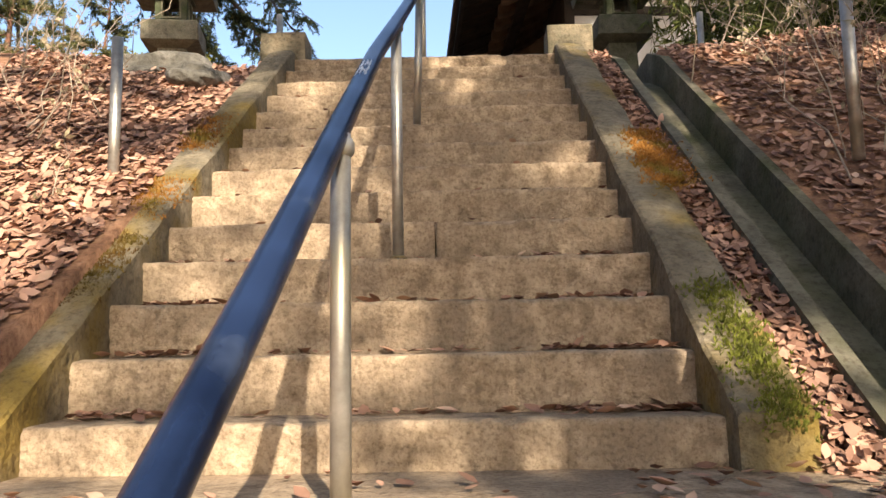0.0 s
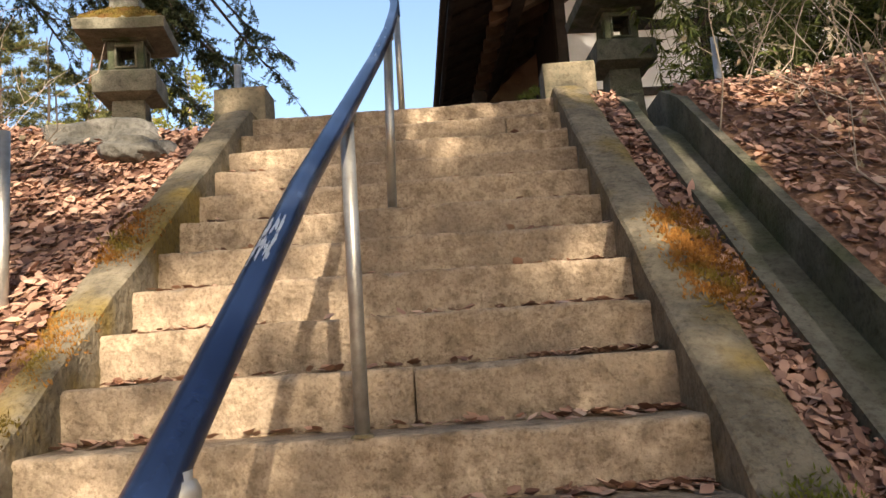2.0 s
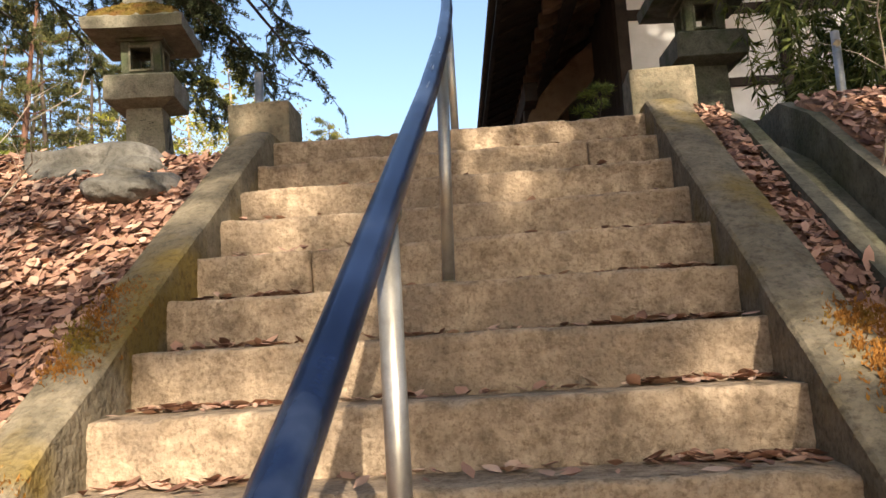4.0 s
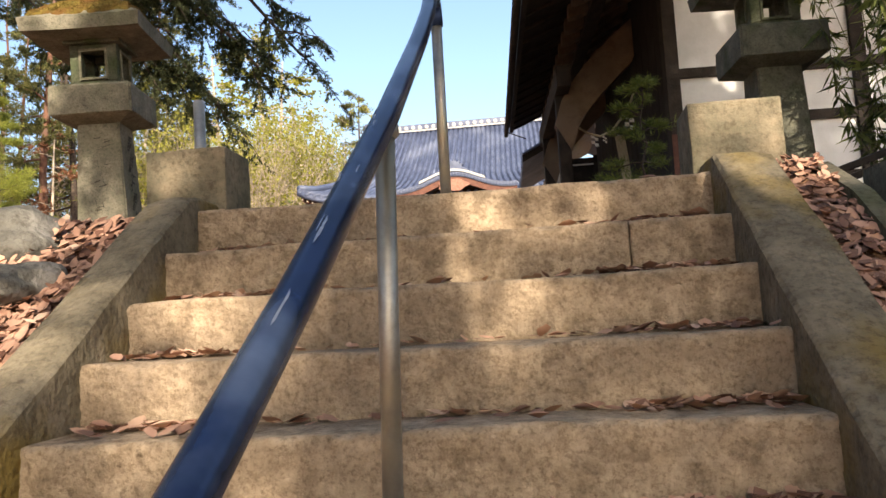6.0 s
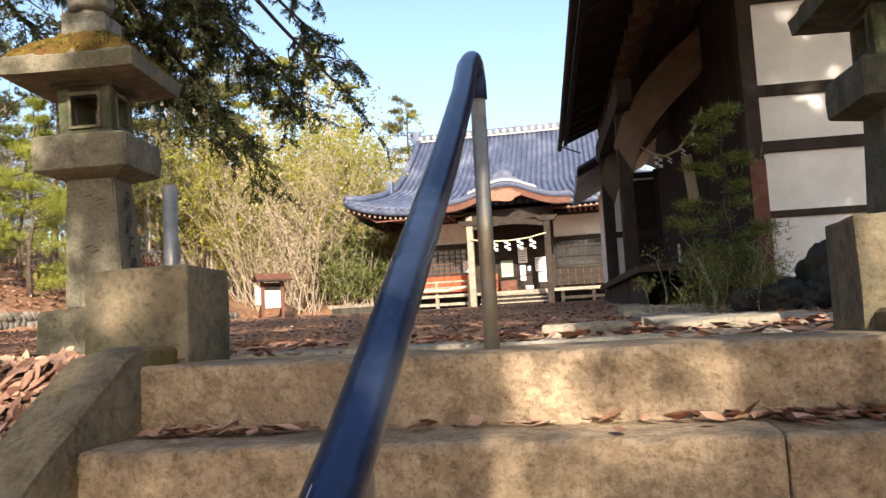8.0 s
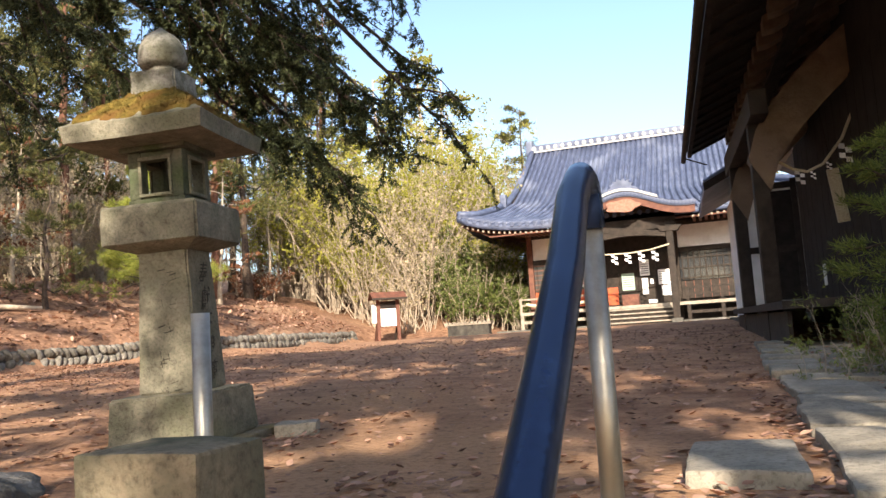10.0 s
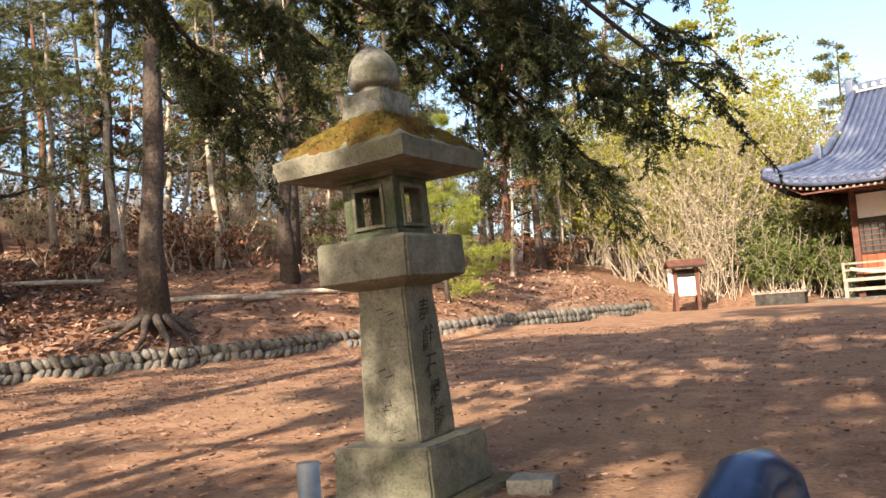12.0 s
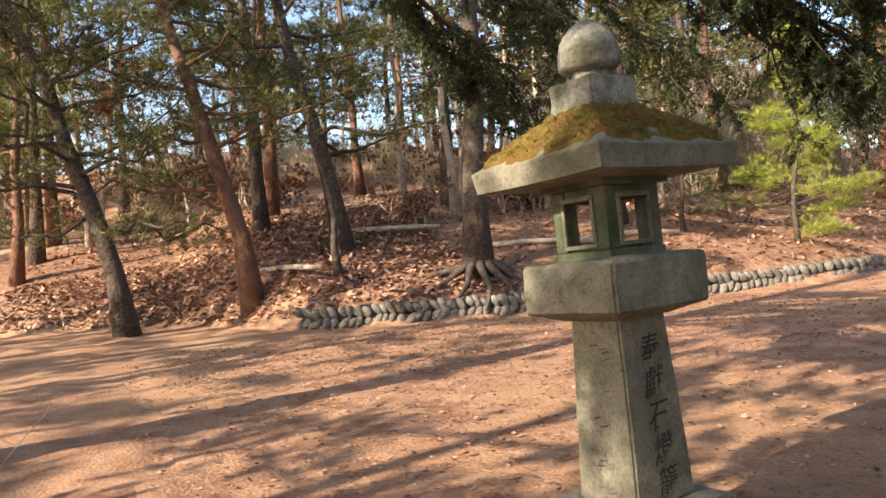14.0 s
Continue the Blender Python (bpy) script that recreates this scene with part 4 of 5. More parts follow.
for sx in (-1, 1):
    xx = [SX + sx * 5.4, SX + sx * 6.5]
    vs = [(xx[0], EAVE_Y + 0.15, 7.05), (xx[1], EAVE_Y + 0.2, 7.72), (xx[1], 46.0, 7.2), (xx[0], 46.0, 7.05), (SX + sx * 4.3, 35.6, 6.95), (SX + sx * 4.3, 46.0, 6.95)]
    part("corner_soffit", (vs, [(0, 1, 4), (1, 2, 5, 4), (2, 3, 5)]), REDWOOD, shrine, "red-brown boarded underside of the eave corner")
for i in range(60):
    u = -0.97 + 1.94 * i / 59
    x, y, z = roof_front(u, 0)
    if abs(x + 3.1) < 2.3:
        continue
    raf = part("rafter", box(x - 0.05, y + 0.12, z - 0.36, x + 0.05, y + 1.6, z - 0.24), REDWOOD, shrine)
    part("rafter_tip", box(x - 0.035, y + 0.095, z - 0.34, x + 0.035, y + 0.118, z - 0.26), GREYWOOD, raf, "white-painted rafter end")
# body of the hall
# solid block, the unlit interior painted as near-black colour
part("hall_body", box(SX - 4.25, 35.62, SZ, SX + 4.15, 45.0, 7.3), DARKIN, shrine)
for x in (-7.52, -4.75, -1.55, 0.92):
    part("column", box(x - 0.11, 35.42, SZ, x + 0.11, 35.64, 7.2, 0.01), REDWOOD if x < -5 else WOOD, shrine)
for x0, x1 in ((-7.40, -4.87), (-1.43, 0.80)):
    part("plaster_panel", box(x0, 35.52, 6.12, x1, 35.60, 7.02), PLASTER, shrine)
    part("panel_beam", box(x0, 35.46, 5.94, x1, 35.60, 6.12), WOOD, shrine)
    part("panel_beam", box(x0, 35.46, 7.02, x1, 35.60, 7.2), WOOD, shrine)
    part("lower_panel", box(x0, 35.50, 4.05, x1, 35.58, 4.75), VERMILION if x0 < -5 else WOOD, shrine, "boarded lower panel")
    for k in range(int((x1 - x0) / 0.32)):
        part("batten", box(x0 + 0.15 + k * 0.32, 35.47, 4.05, x0 + 0.18 + k * 0.32, 35.499, 4.75), REDWOOD, shrine)
    win = part("lattice_window", box(x0, 35.53, 4.78, x1, 35.58, 5.92), GLASS, shrine)
    for k in range(10):
        xx = x0 + (x1 - x0) * (k + 0.5) / 10
        part("lattice_bar", box(xx - 0.025, 35.49, 4.8, xx + 0.025, 35.529, 5.92), WOOD, win)
    for k in range(6 if x0 < -5 else 3):
        zz = 4.85 + k * (0.2 if x0 < -5 else 0.4)
        part("lattice_rail", box(x0, 35.475, zz, x1, 35.489, zz + 0.05), REDWOOD if x0 < -5 else WOOD, win)
for k, x in enumerate((-4.62, -3.86, -3.10, -2.34)):
    door = part("door_leaf", box(x, 35.50, 3.95, x + 0.74, 35.56, 6.0), WOOD, shrine, "dark panelled sliding door")
    part("door_panel", box(x + 0.06, 35.475, 4.0, x + 0.68, 35.499, 4.72), VERMILION if k == 0 else WOOD, door, "vermilion lower panel" if k == 0 else "")
for x0, z0, x1, z1, mt in ((-3.75, 4.55, -3.25, 5.25, GREENP), (-3.0, 5.1, -2.62, 5.75, PAPER), (-2.95, 4.35, -2.72, 5.0, PAPER), (-2.62, 4.75, -2.5, 4.95, PAPER), (-2.3, 4.7, -1.75, 5.3, PAPER), (-2.2, 4.25, -1.95, 4.65, PAPER), (-1.93, 4.25, -1.7, 4.68, PAPER), (-2.75, 3.98, -2.4, 4.12, PAPER), (-5.4, 4.85, -5.0, 5.35, PAPER)):
    sign = tagged(part("posted_paper", box(x0, 35.44, z0, x1, 35.452, z1), mt), "sheet of printed paper posted on the shrine door", "notice", "posted papers")
    part("printed_lines", joined([([(x0 + 0.04, 35.437, z1 - 0.08 - 0.09 * k), (x1 - 0.05, 35.437, z1 - 0.08 - 0.09 * k), (x1 - 0.05, 35.437, z1 - 0.11 - 0.09 * k), (x0 + 0.04, 35.437, z1 - 0.11 - 0.09 * k)], [(0, 1, 2, 3)]) for k in range(max(1, int((z1 - z0 - 0.1) / 0.09)))]), REDINK if x0 < -5 else INK, sign)
tagged(part("offering_box", box(-3.7, 34.6, 3.9, -3.05, 35.0, 4.35, 0.02), REDWOOD), "red-brown wooden offering box on the veranda", "offering box")
# veranda, rails, steps
part("veranda", box(SX - 4.7, 34.55, 3.80, SX + 4.6, 35.42, 3.92), GREYWOOD, shrine)
for x0, x1 in ((SX - 4.7, -5.0), (-1.25, SX + 4.6)):
    # right-hand rails take the darker wood as painted shade
    rm = GREYWOOD if x0 < -5 else WOOD
    for z in (4.42, 4.18):
        part("veranda_rail", box(x0, 34.56, z, x1, 34.63, z + 0.07), rm, shrine)
    for k in range(3):
        part("rail_post", box(x0 + (x1 - x0 - 0.1) * k / 2, 34.55, 3.92, x0 + (x1 - x0 - 0.1) * k / 2 + 0.1, 34.64, 4.50), rm, shrine)
        part("veranda_stump", box(x0 + (x1 - x0 - 0.14) * k / 2, 34.57, SZ - 0.1, x0 + (x1 - x0 - 0.14) * k / 2 + 0.14, 34.71, 3.80), rm, shrine)
    part("floor_beam", box(x0, 34.6, 3.45, x1, 34.68, 3.57), rm, shrine)
for i in range(4):
    part("porch_step", box(-4.5, 33.35 + 0.32 * i, SZ + 0.17 * (i + 1) - 0.055, -1.7, 33.35 + 0.32 * (i + 1) + 0.03, SZ + 0.17 * (i + 1), 0.008), GREYWOOD, shrine)
    # dark recessed strip paints the shade under each tread's nosing
    part("shade_riser", box(-4.46, 33.41 + 0.32 * i, SZ - 0.1 + 0.17 * i, -1.74, 33.44 + 0.32 * i, SZ + 0.17 * (i + 1) - 0.057), WOOD, shrine)
# left column coloured as sunlit, right one as shaded
for x, mt in ((-4.64, GREYWOOD), (-1.56, WOOD)):
    col = part("porch_column", box(x - 0.125, 32.88, SZ + 0.18, x + 0.125, 33.12, 6.95, 0.02), mt, shrine, "square porch column, sunlit tone in its colour" if mt is GREYWOOD else "square porch column, shade in its colour")
    part("column_base", box(x - 0.2, 32.8, SZ - 0.1, x + 0.2, 33.2, SZ + 0.2, 0.03), ROCK, col)
    part("bracket", prism([(x - 0.45, 6.75), (x + 0.45, 6.75), (x + 0.3, 6.55), (x - 0.3, 6.55)], 32.84, 33.16, "y"), WOOD, col, "dark wooden bracket")
prof = [(-4.5 + 0.1 * i, 6.36 + 0.14 * math.sin(math.pi * i / 28)) for i in range(29)]
part("rainbow_beam", prism(prof + [(x, z + 0.22) for x, z in prof[::-1]], 32.9, 33.1, "y"), WOOD, shrine, "dark arched beam between the porch columns")


def bell(x):
    u = (x + 3.1) / 2.55
    return 7.02 + 0.74 * math.exp(-(u * 1.75) ** 2) + 0.14 * abs(u) ** 3


xsb = [-5.65 + 5.1 * i / 40 for i in range(41)]
part("curved_gable_roof", prism([(x, bell(x) + 0.16) for x in xsb] + [(x, bell(x) + 0.36) for x in xsb[::-1]], 32.15, 37.5, "y"), TILE, shrine, "bell-curved tiled porch gable", smooth=False)
part("gable_edge_mortar", prism([(x, bell(x) + 0.362) for x in xsb[9:31]] + [(x, bell(x) + 0.46) for x in xsb[9:31][::-1]], 32.1, 32.6, "y"), TILE_EDGE, shrine, "pale edge tiles over the gable")
for i in range(0, 41, 1):
    x = xsb[i]
    part("gable_tile", lathe([(0.07, 0.0), (0.075, 0.03), (0.04, 0.04)], 8), TILE, shrine, at=pose(x, 32.15, bell(x) + 0.26, 90))
part("gable_board", prism([(x, bell(x) - 0.1) for x in xsb] + [(x, bell(x) + 0.158) for x in xsb[::-1]], 32.2, 32.34, "y"), REDWOOD, shrine, "dark brown curved gable board")
pend = [(-3.1 + 0.62 * math.cos(a) * (1 + 0.12 * math.cos(5 * a)), bell(-3.1) - 0.2 + 0.24 * math.sin(a) * (1 + 0.1 * math.cos(5 * a))) for a in [2 * math.pi * k / 30 for k in range(30)]]
part("gable_carving", prism(pend, 32.1, 32.19, "y"), surface("carved_wood", (0.20, 0.09, 0.06), (0.36, 0.19, 0.135), None, 14, 3, 0.8, 1.0, 25), shrine, "carved red-brown gable pendant")
part("porch_tympanum", prism([(x, bell(x) - 0.02) for x in xsb[6:35]] + [(xsb[34], 6.7), (xsb[6], 6.7)], 33.0, 33.08, "y"), WOOD, shrine)
orn = [(-3.1 + r * math.cos(a), bell(-3.1) + 0.5 + 0.75 * r * math.sin(a)) for a, r in [(math.pi * k / 14, 0.5 if k % 2 == 0 else 0.36) for k in range(15)]]
part("ridge_ornament", prism(orn + [(-3.75, bell(-3.1) + 0.38), (-2.45, bell(-3.1) + 0.38)], 32.25, 32.45, "y"), TILE, shrine, "curled ridge ornament tile")
shimenawa("straw_rope", [(-4.6, 32.82, 5.98), (-3.9, 32.82, 5.86), (-3.1, 32.82, 5.84), (-2.3, 32.82, 5.9), (-1.6, 32.82, 6.05)], 0.03, "straw rope with four paper streamers between porch columns", [(x, 32.78, 5.85, 0.34) for x in (-3.72, -3.22, -2.72, -2.22)])
shimenawa("straw_garland", [(-7.6, 34.45, 4.25), (-6.9, 34.45, 4.1), (-6.0, 34.45, 4.08), (-5.1, 34.45, 4.2)], 0.07, "thick pale straw rope hung along the veranda", [])

# ---- notice board, bench ----
nbm = pose(-12.75, 32.0, 3.13, 0, 0, 38)
nboard = thing("notice_board", "red-brown roofed notice board with white sheet", "notice board", nbm)
for x in (-0.42, 0.42):
    part("leg", box(x - 0.06, -0.06, -0.2, x + 0.06, 0.06, 1.7, 0.01), REDWOOD, nboard)
    part("rear_strut", tube([(x, 0.02, 1.0), (x, 0.75, -0.2)], [0.045, 0.05], 6), WOOD, nboard, "dark brown splayed strut")
for i in range(7):
    part("text_line", box(-0.26 + i * 0.078, -0.0625, 0.72, -0.235 + i * 0.078, -0.061, 1.22 - 0.06 * (i % 3)), GREYWOOD, nboard, "faint unreadable line of writing")
for i in range(5):
    part("shingle", box(-0.74 + i * 0.296, -0.46, 1.66, -0.45 + i * 0.296, -0.40, 1.73), WOOD, nboard)
part("brace", prism([(0.05, 0.0), (0.75, -0.15), (0.85, -0.15), (0.1, 0.9)], -0.46, -0.4, "x"), REDWOOD, nboard)
part("board", box(-0.36, -0.04, 0.55, 0.36, 0.03, 1.62), REDWOOD, nboard)
sheet = part("sheet", box(-0.32, -0.06, 0.60, 0.32, -0.041, 1.30), PAPER, nboard, "white notice sheet")
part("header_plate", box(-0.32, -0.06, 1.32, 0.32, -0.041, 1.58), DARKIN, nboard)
part("side_sheet", box(-0.62, -0.02, 0.75, -0.49, 0.3, 1.5), PAPER, nboard)
part("board_roof", prism([(-0.42, 1.68), (0.0, 1.92), (0.42, 1.68), (0.42, 1.74), (0.0, 1.99), (-0.42, 1.74)], -0.72, 0.72, "x"), REDWOOD, nboard)
trough = thing("stone_trough", "low grey stone water trough with slatted wooden lid", "trough", pose(-9.7, 33.2, 3.15, 0, 0, 6))
part("basin", box(-0.85, -0.35, -0.15, 0.85, 0.35, 0.42, 0.03, 3, 0.02), DARKROCK, trough)
for i in range(2):
    part("lid_rail", box(-0.95, -0.40 + i * 0.72, 0.42, 0.95, -0.32 + i * 0.72, 0.48), GREYWOOD, trough)
for i in range(11):
    part("lid_slat", box(-0.92 + i * 0.172, -0.44, 0.48, -0.80 + i * 0.172, 0.44, 0.54), GREYWOOD, trough)

# ---- foliage helpers ----
def tri_object(name, verts, material, parent=None, label="", tris=None):
    """One mesh of loose triangles, three rows of verts each, or with the index rows given."""
    verts = np.asarray(verts, dtype=np.float32)
    tris = np.arange(len(verts), dtype=np.int32).reshape(-1, 3) if tris is None else np.asarray(tris, dtype=np.int32)
    me = bpy.data.meshes.new(name)
    me.vertices.add(len(verts))
    me.vertices.foreach_set("co", verts.ravel())
    me.loops.add(tris.size)
    me.loops.foreach_set("vertex_index", tris.ravel())
    me.polygons.add(len(tris))
    me.polygons.foreach_set("loop_start", np.arange(0, tris.size, 3, dtype=np.int32))
    me.materials.append(material)
    me.update(calc_edges=True)
    me.validate()
    ob = new(name, me)
    if parent is not None:
        ob.parent = parent
    if label:
        ob["label"] = label
    return ob


def unit(a):
    return a / np.maximum(1e-6, np.linalg.norm(a, axis=-1, keepdims=True))


def blades(points, dirs, k, length, width, spread, rng, droop=0.0):
    """k narrow leaves from each point, about its direction."""
    p = np.repeat(np.asarray(points, float), k, 0)
    d = np.repeat(np.asarray(dirs, float), k, 0)
    n = len(p)
    d = unit(d + rng.normal(0, spread, (n, 3)))
    d[:, 2] -= droop
    d = unit(d)
    w = unit(np.cross(d, rng.normal(0, 1, (n, 3)))) * (width * rng.uniform(0.6, 1.3, (n, 1)))
    tip = p + d * (length * rng.uniform(0.6, 1.25, (n, 1)))
    mid = p + (tip - p) * 0.45
    a = np.stack([p, mid + w, mid - w, mid + w, tip, mid - w], 1)
    return a.reshape(-1, 3)


def curve_pts(a, b, sag, n, rng, wob=0.0):
    a, b = np.array(a, float), np.array(b, float)
    t = np.linspace(0, 1, n)[:, None]
    p = a + (b - a) * t
    p[:, 2] += (sag * np.sin(np.pi * t) + 0 * t)[:, 0]
    if wob:
        p[1:-1] += rng.normal(0, wob, (n - 2, 3))
    return p


def pine(name, label, height, r, lean, first, limbs, reach, tufts, needles, bark, seed, group="", blade=(0.16, 0.006), k=9, m=None):
    """A pine: leaning tapered trunk with limbs, and needle tufts at the ends of the limbs."""
    rng = np.random.default_rng(seed)
    t = thing(name, label, "tree", m, group)
    n = 9
    trunk = [(lean[0] * (i / (n - 1)) ** 1.3 + rng.normal(0, 0.05) * (i > 0), lean[1] * (i / (n - 1)) ** 1.3 + rng.normal(0, 0.05) * (i > 0), height * i / (n - 1) - 0.25 * (i == 0)) for i in range(n)]
    rad = [r * (1.45 if i == 0 else 1.0) * (1 - 0.85 * i / (n - 1)) for i in range(n)]
    woods = [tube(trunk, rad, 9)]
    tr = np.array(trunk)
    pts, dirs = [], []
    for i in range(limbs):
        f = first + (1 - first) * (i + rng.uniform(0, 0.8)) / limbs
        base = np.array([np.interp(f, np.linspace(0, 1, n), tr[:, c]) for c in range(3)])
        az = rng.uniform(0, 2 * np.pi)
        ln = reach * (1.15 - 0.75 * (f - first) / (1 - first + 1e-6)) * rng.uniform(0.6, 1.1)
        end = base + np.array([math.cos(az) * ln, math.sin(az) * ln, ln * rng.uniform(-0.12, 0.35)])
        c = curve_pts(base, end, 0.12 * ln * rng.uniform(-1, 0.6), 6, rng, 0.04 * ln)
        woods.append(tube(c, [max(0.008, r * 0.32 * (1 - f * 0.5) * (1 - 0.8 * q / 5)) for q in range(6)], 5, False))
        for _ in range(tufts):
            s = rng.uniform(0.35, 1.0)
            q = np.array([np.interp(s, np.linspace(0, 1, 6), c[:, ax]) for ax in range(3)])
            off = rng.normal(0, 0.16 * ln * (1.1 - 0.4 * s), 3) * (1, 1, 0.4)
            pts.append(q + off)
            dirs.append(unit((end - base)[None])[0] * 0.6 + (0, 0, 0.45) + off * 0.5)
    part("trunk", joined(woods), bark, t, smooth=True)
    tri_object("crown", blades(pts, dirs, k, blade[0], blade[1], 0.55, rng), needles, t)
    return t


# ---- pines on the wooded slope ----
def on_ground(x, y, turn=0.0, s=1.0, sink=0.0):
    return pose(x, y, ground_z(x, y) - sink, 0, 0, turn) @ Matrix.Scale(s, 4)


tree_a = pine("pine_tree", "tall dark pine with exposed roots behind the cobble wall", 15, 0.27, (0.5, 0.3), 0.42 - 0.08, 22, 3.6, 42, PINE, BARK, 1, blade=(0.20, 0.011), m=on_ground(-15.2, 11.6))
for i in range(9):
    a = -2.4 + i * 0.5
    part("root", tube([(0.15 * math.cos(a), 0.15 * math.sin(a), 0.28), (0.5 * math.cos(a), 0.5 * math.sin(a), 0.10), (0.95 * math.cos(a + 0.15), 0.95 * math.sin(a + 0.15), -0.02 - 0.3 * math.cos(a)), (1.35 * math.cos(a), 1.35 * math.sin(a), -0.25 - 0.5 * math.cos(a))], [0.12, 0.085, 0.055, 0.03], 7), BARK, tree_a, smooth=True)
pine("pine_tree", "slender pine with pale lower trunk on the slope", 14, 0.20, (-0.6, 0.4), 0.38 - 0.08, 22, 3.2, 42, PINE, BARK, 2, blade=(0.20, 0.011), m=on_ground(-17.0, 16.6))
pine("pine_tree", "leaning dark pine on the leaf-covered slope", 13, 0.22, (-1.3, -3.4), 0.16, 34, 3.4, 80, PINE, BARK, 3, blade=(0.20, 0.011), m=on_ground(-18.4, 9.6))
pine("pine_tree", "leaning pine with upper trunk of orange-red bark", 12, 0.22, (-1.5, -3.2), 0.18, 34, 3.2, 80, PINE, REDBARK, 4, blade=(0.20, 0.011), m=on_ground(-17.6, 7.2))
pine("pine_tree", "strongly leaning dark pine at the edge of the court", 11, 0.22, (-1.6, -3.4), 0.18, 34, 3.4, 80, PINE, BARK, 5, blade=(0.20, 0.011), m=on_ground(-17.8, 4.6))
pine("pine_tree", "thin bare-stemmed young tree on the slope", 5, 0.09, (-1.0, -0.5), 0.6, 6, 1.0, 6, TANLEAF, BARK, 6, m=on_ground(-16.6, 8.9))
pine("young_pine", "bright yellow-green young pine above the cobble wall", 5.2, 0.07, (0.1, 0.1), 0.06, 26, 1.7, 80, BRIGHTPINE, BARK, 7, blade=(0.17, 0.0055), k=15, m=on_ground(-14.3, 19.9))
pine("young_pine", "bright yellow-green young pine on the far slope", 5.0, 0.08, (0.1, 0.1), 0.12, 22, 1.8, 44, BRIGHTPINE, BARK, 8, blade=(0.2, 0.007), k=14, m=on_ground(-17.5, 23.5))
pine("young_pine", "dark green young pine among the trunks", 3.6, 0.07, (0.1, 0.0), 0.08, 16, 1.4, 24, PINE, BARK, 9, blade=(0.18, 0.01), k=10, m=on_ground(-15.6, 17.5))

kinds = [pine("pine_tree", "tall pine with high crown in the wood", 15, 0.19, (0.8, 0.3), 0.18, 24, 3.2, 64, PINE, BARK, 20, "pines in the wood", blade=(0.28, 0.02), k=8, m=on_ground(-22, 14)),
         pine("pine_tree", "red-barked pine with high crown in the wood", 16, 0.20, (-0.9, 0.6), 0.20, 24, 3.1, 64, PINE, REDBARK, 21, "pines in the wood", blade=(0.28, 0.02), k=8, m=on_ground(-24, 9)),
         pine("bare_tree", "slender grey half-bare tree in the wood", 11, 0.12, (0.6, -0.5), 0.35, 14, 2.4, 9, TANLEAF, GREYBARK, 22, "bare trees in the wood", blade=(0.11, 0.03), k=6, m=on_ground(-21, 20)),
         pine("autumn_tree", "small tree with rusty dry leaves in the wood", 6, 0.09, (0.3, 0.5), 0.15, 16, 2.0, 16, RUSTLEAF, GREYBARK, 23, "rusty trees in the wood", blade=(0.12, 0.035), k=7, m=on_ground(-23, 17))]
rr = random.Random(11)
spots = []
while len(spots) < 120:
    x, y = rr.uniform(-48, -18.5), rr.uniform(-8, 50)
    if wall_x(y) - x < 3.2 or any(math.hypot(x - a, y - b) < 1.7 for a, b in spots):
        continue
    spots.append((x, y))
    w = rr.random()
    src = kinds[0 if w < 0.32 else 1 if w < 0.52 else 2 if w < 0.76 else 3]
    copy_thing(src, on_ground(x, y, rr.uniform(0, 360), rr.uniform(0.75, 1.15)))

# golden trees and bare shrubs on the slope behind the notice board


def shrub(name, label, stems, height, leaf, seed, dens, group, m, splay=0.5, blade=(0.11, 0.035), bark=GREYBARK, thick=0.016):
    rng = np.random.default_rng(seed)
    t = thing(name, label, "shrub", m, group)
    lists, pts, dirs = [], [], []
    for _ in range(stems):
        az, hh = rng.uniform(0, 6.28), height * rng.uniform(0.55, 1.1)
        base = np.array([rng.normal(0, 0.3), rng.normal(0, 0.3), -0.1])
        end = base + (math.cos(az) * hh * splay * rng.uniform(0.3, 1.2), math.sin(az) * hh * splay * rng.uniform(0.3, 1.2), hh)
        c = curve_pts(base, end, 0.0, 6, rng, 0.04 * hh)
        c[2:4, :2] -= (np.array([math.cos(az), math.sin(az)]) * hh * 0.05)
        lists.append(tube(c, [thick * (1.5 - 1.1 * q / 5) for q in range(6)], 4, False))
        for _ in range(7):
            f = rng.uniform(0.2, 0.95)
            b0 = np.array([np.interp(f, np.linspace(0, 1, 6), c[:, ax]) for ax in range(3)])
            e0 = b0 + np.array([rng.normal(0, 0.16), rng.normal(0, 0.16), rng.uniform(0.08, 0.3)]) * hh * 0.8
            tw = curve_pts(b0, e0, 0.0, 3, rng, 0.02)
            lists.append(tube(tw, [thick * 0.6, thick * 0.4, thick * 0.2], 3, False))
            for _ in range(dens):
                s = rng.uniform(0.2, 1.05)
                pts.append(b0 + (e0 - b0) * s + rng.normal(0, 0.05 * hh ** 0.5, 3))
                dirs.append(rng.normal(0, 1, 3))
    part("stem", joined(lists), bark, t, smooth=True)
    if pts:
        tri_object("foliage", blades(pts, dirs, 3, blade[0], blade[1], 0.8, rng), leaf, t)
    return t


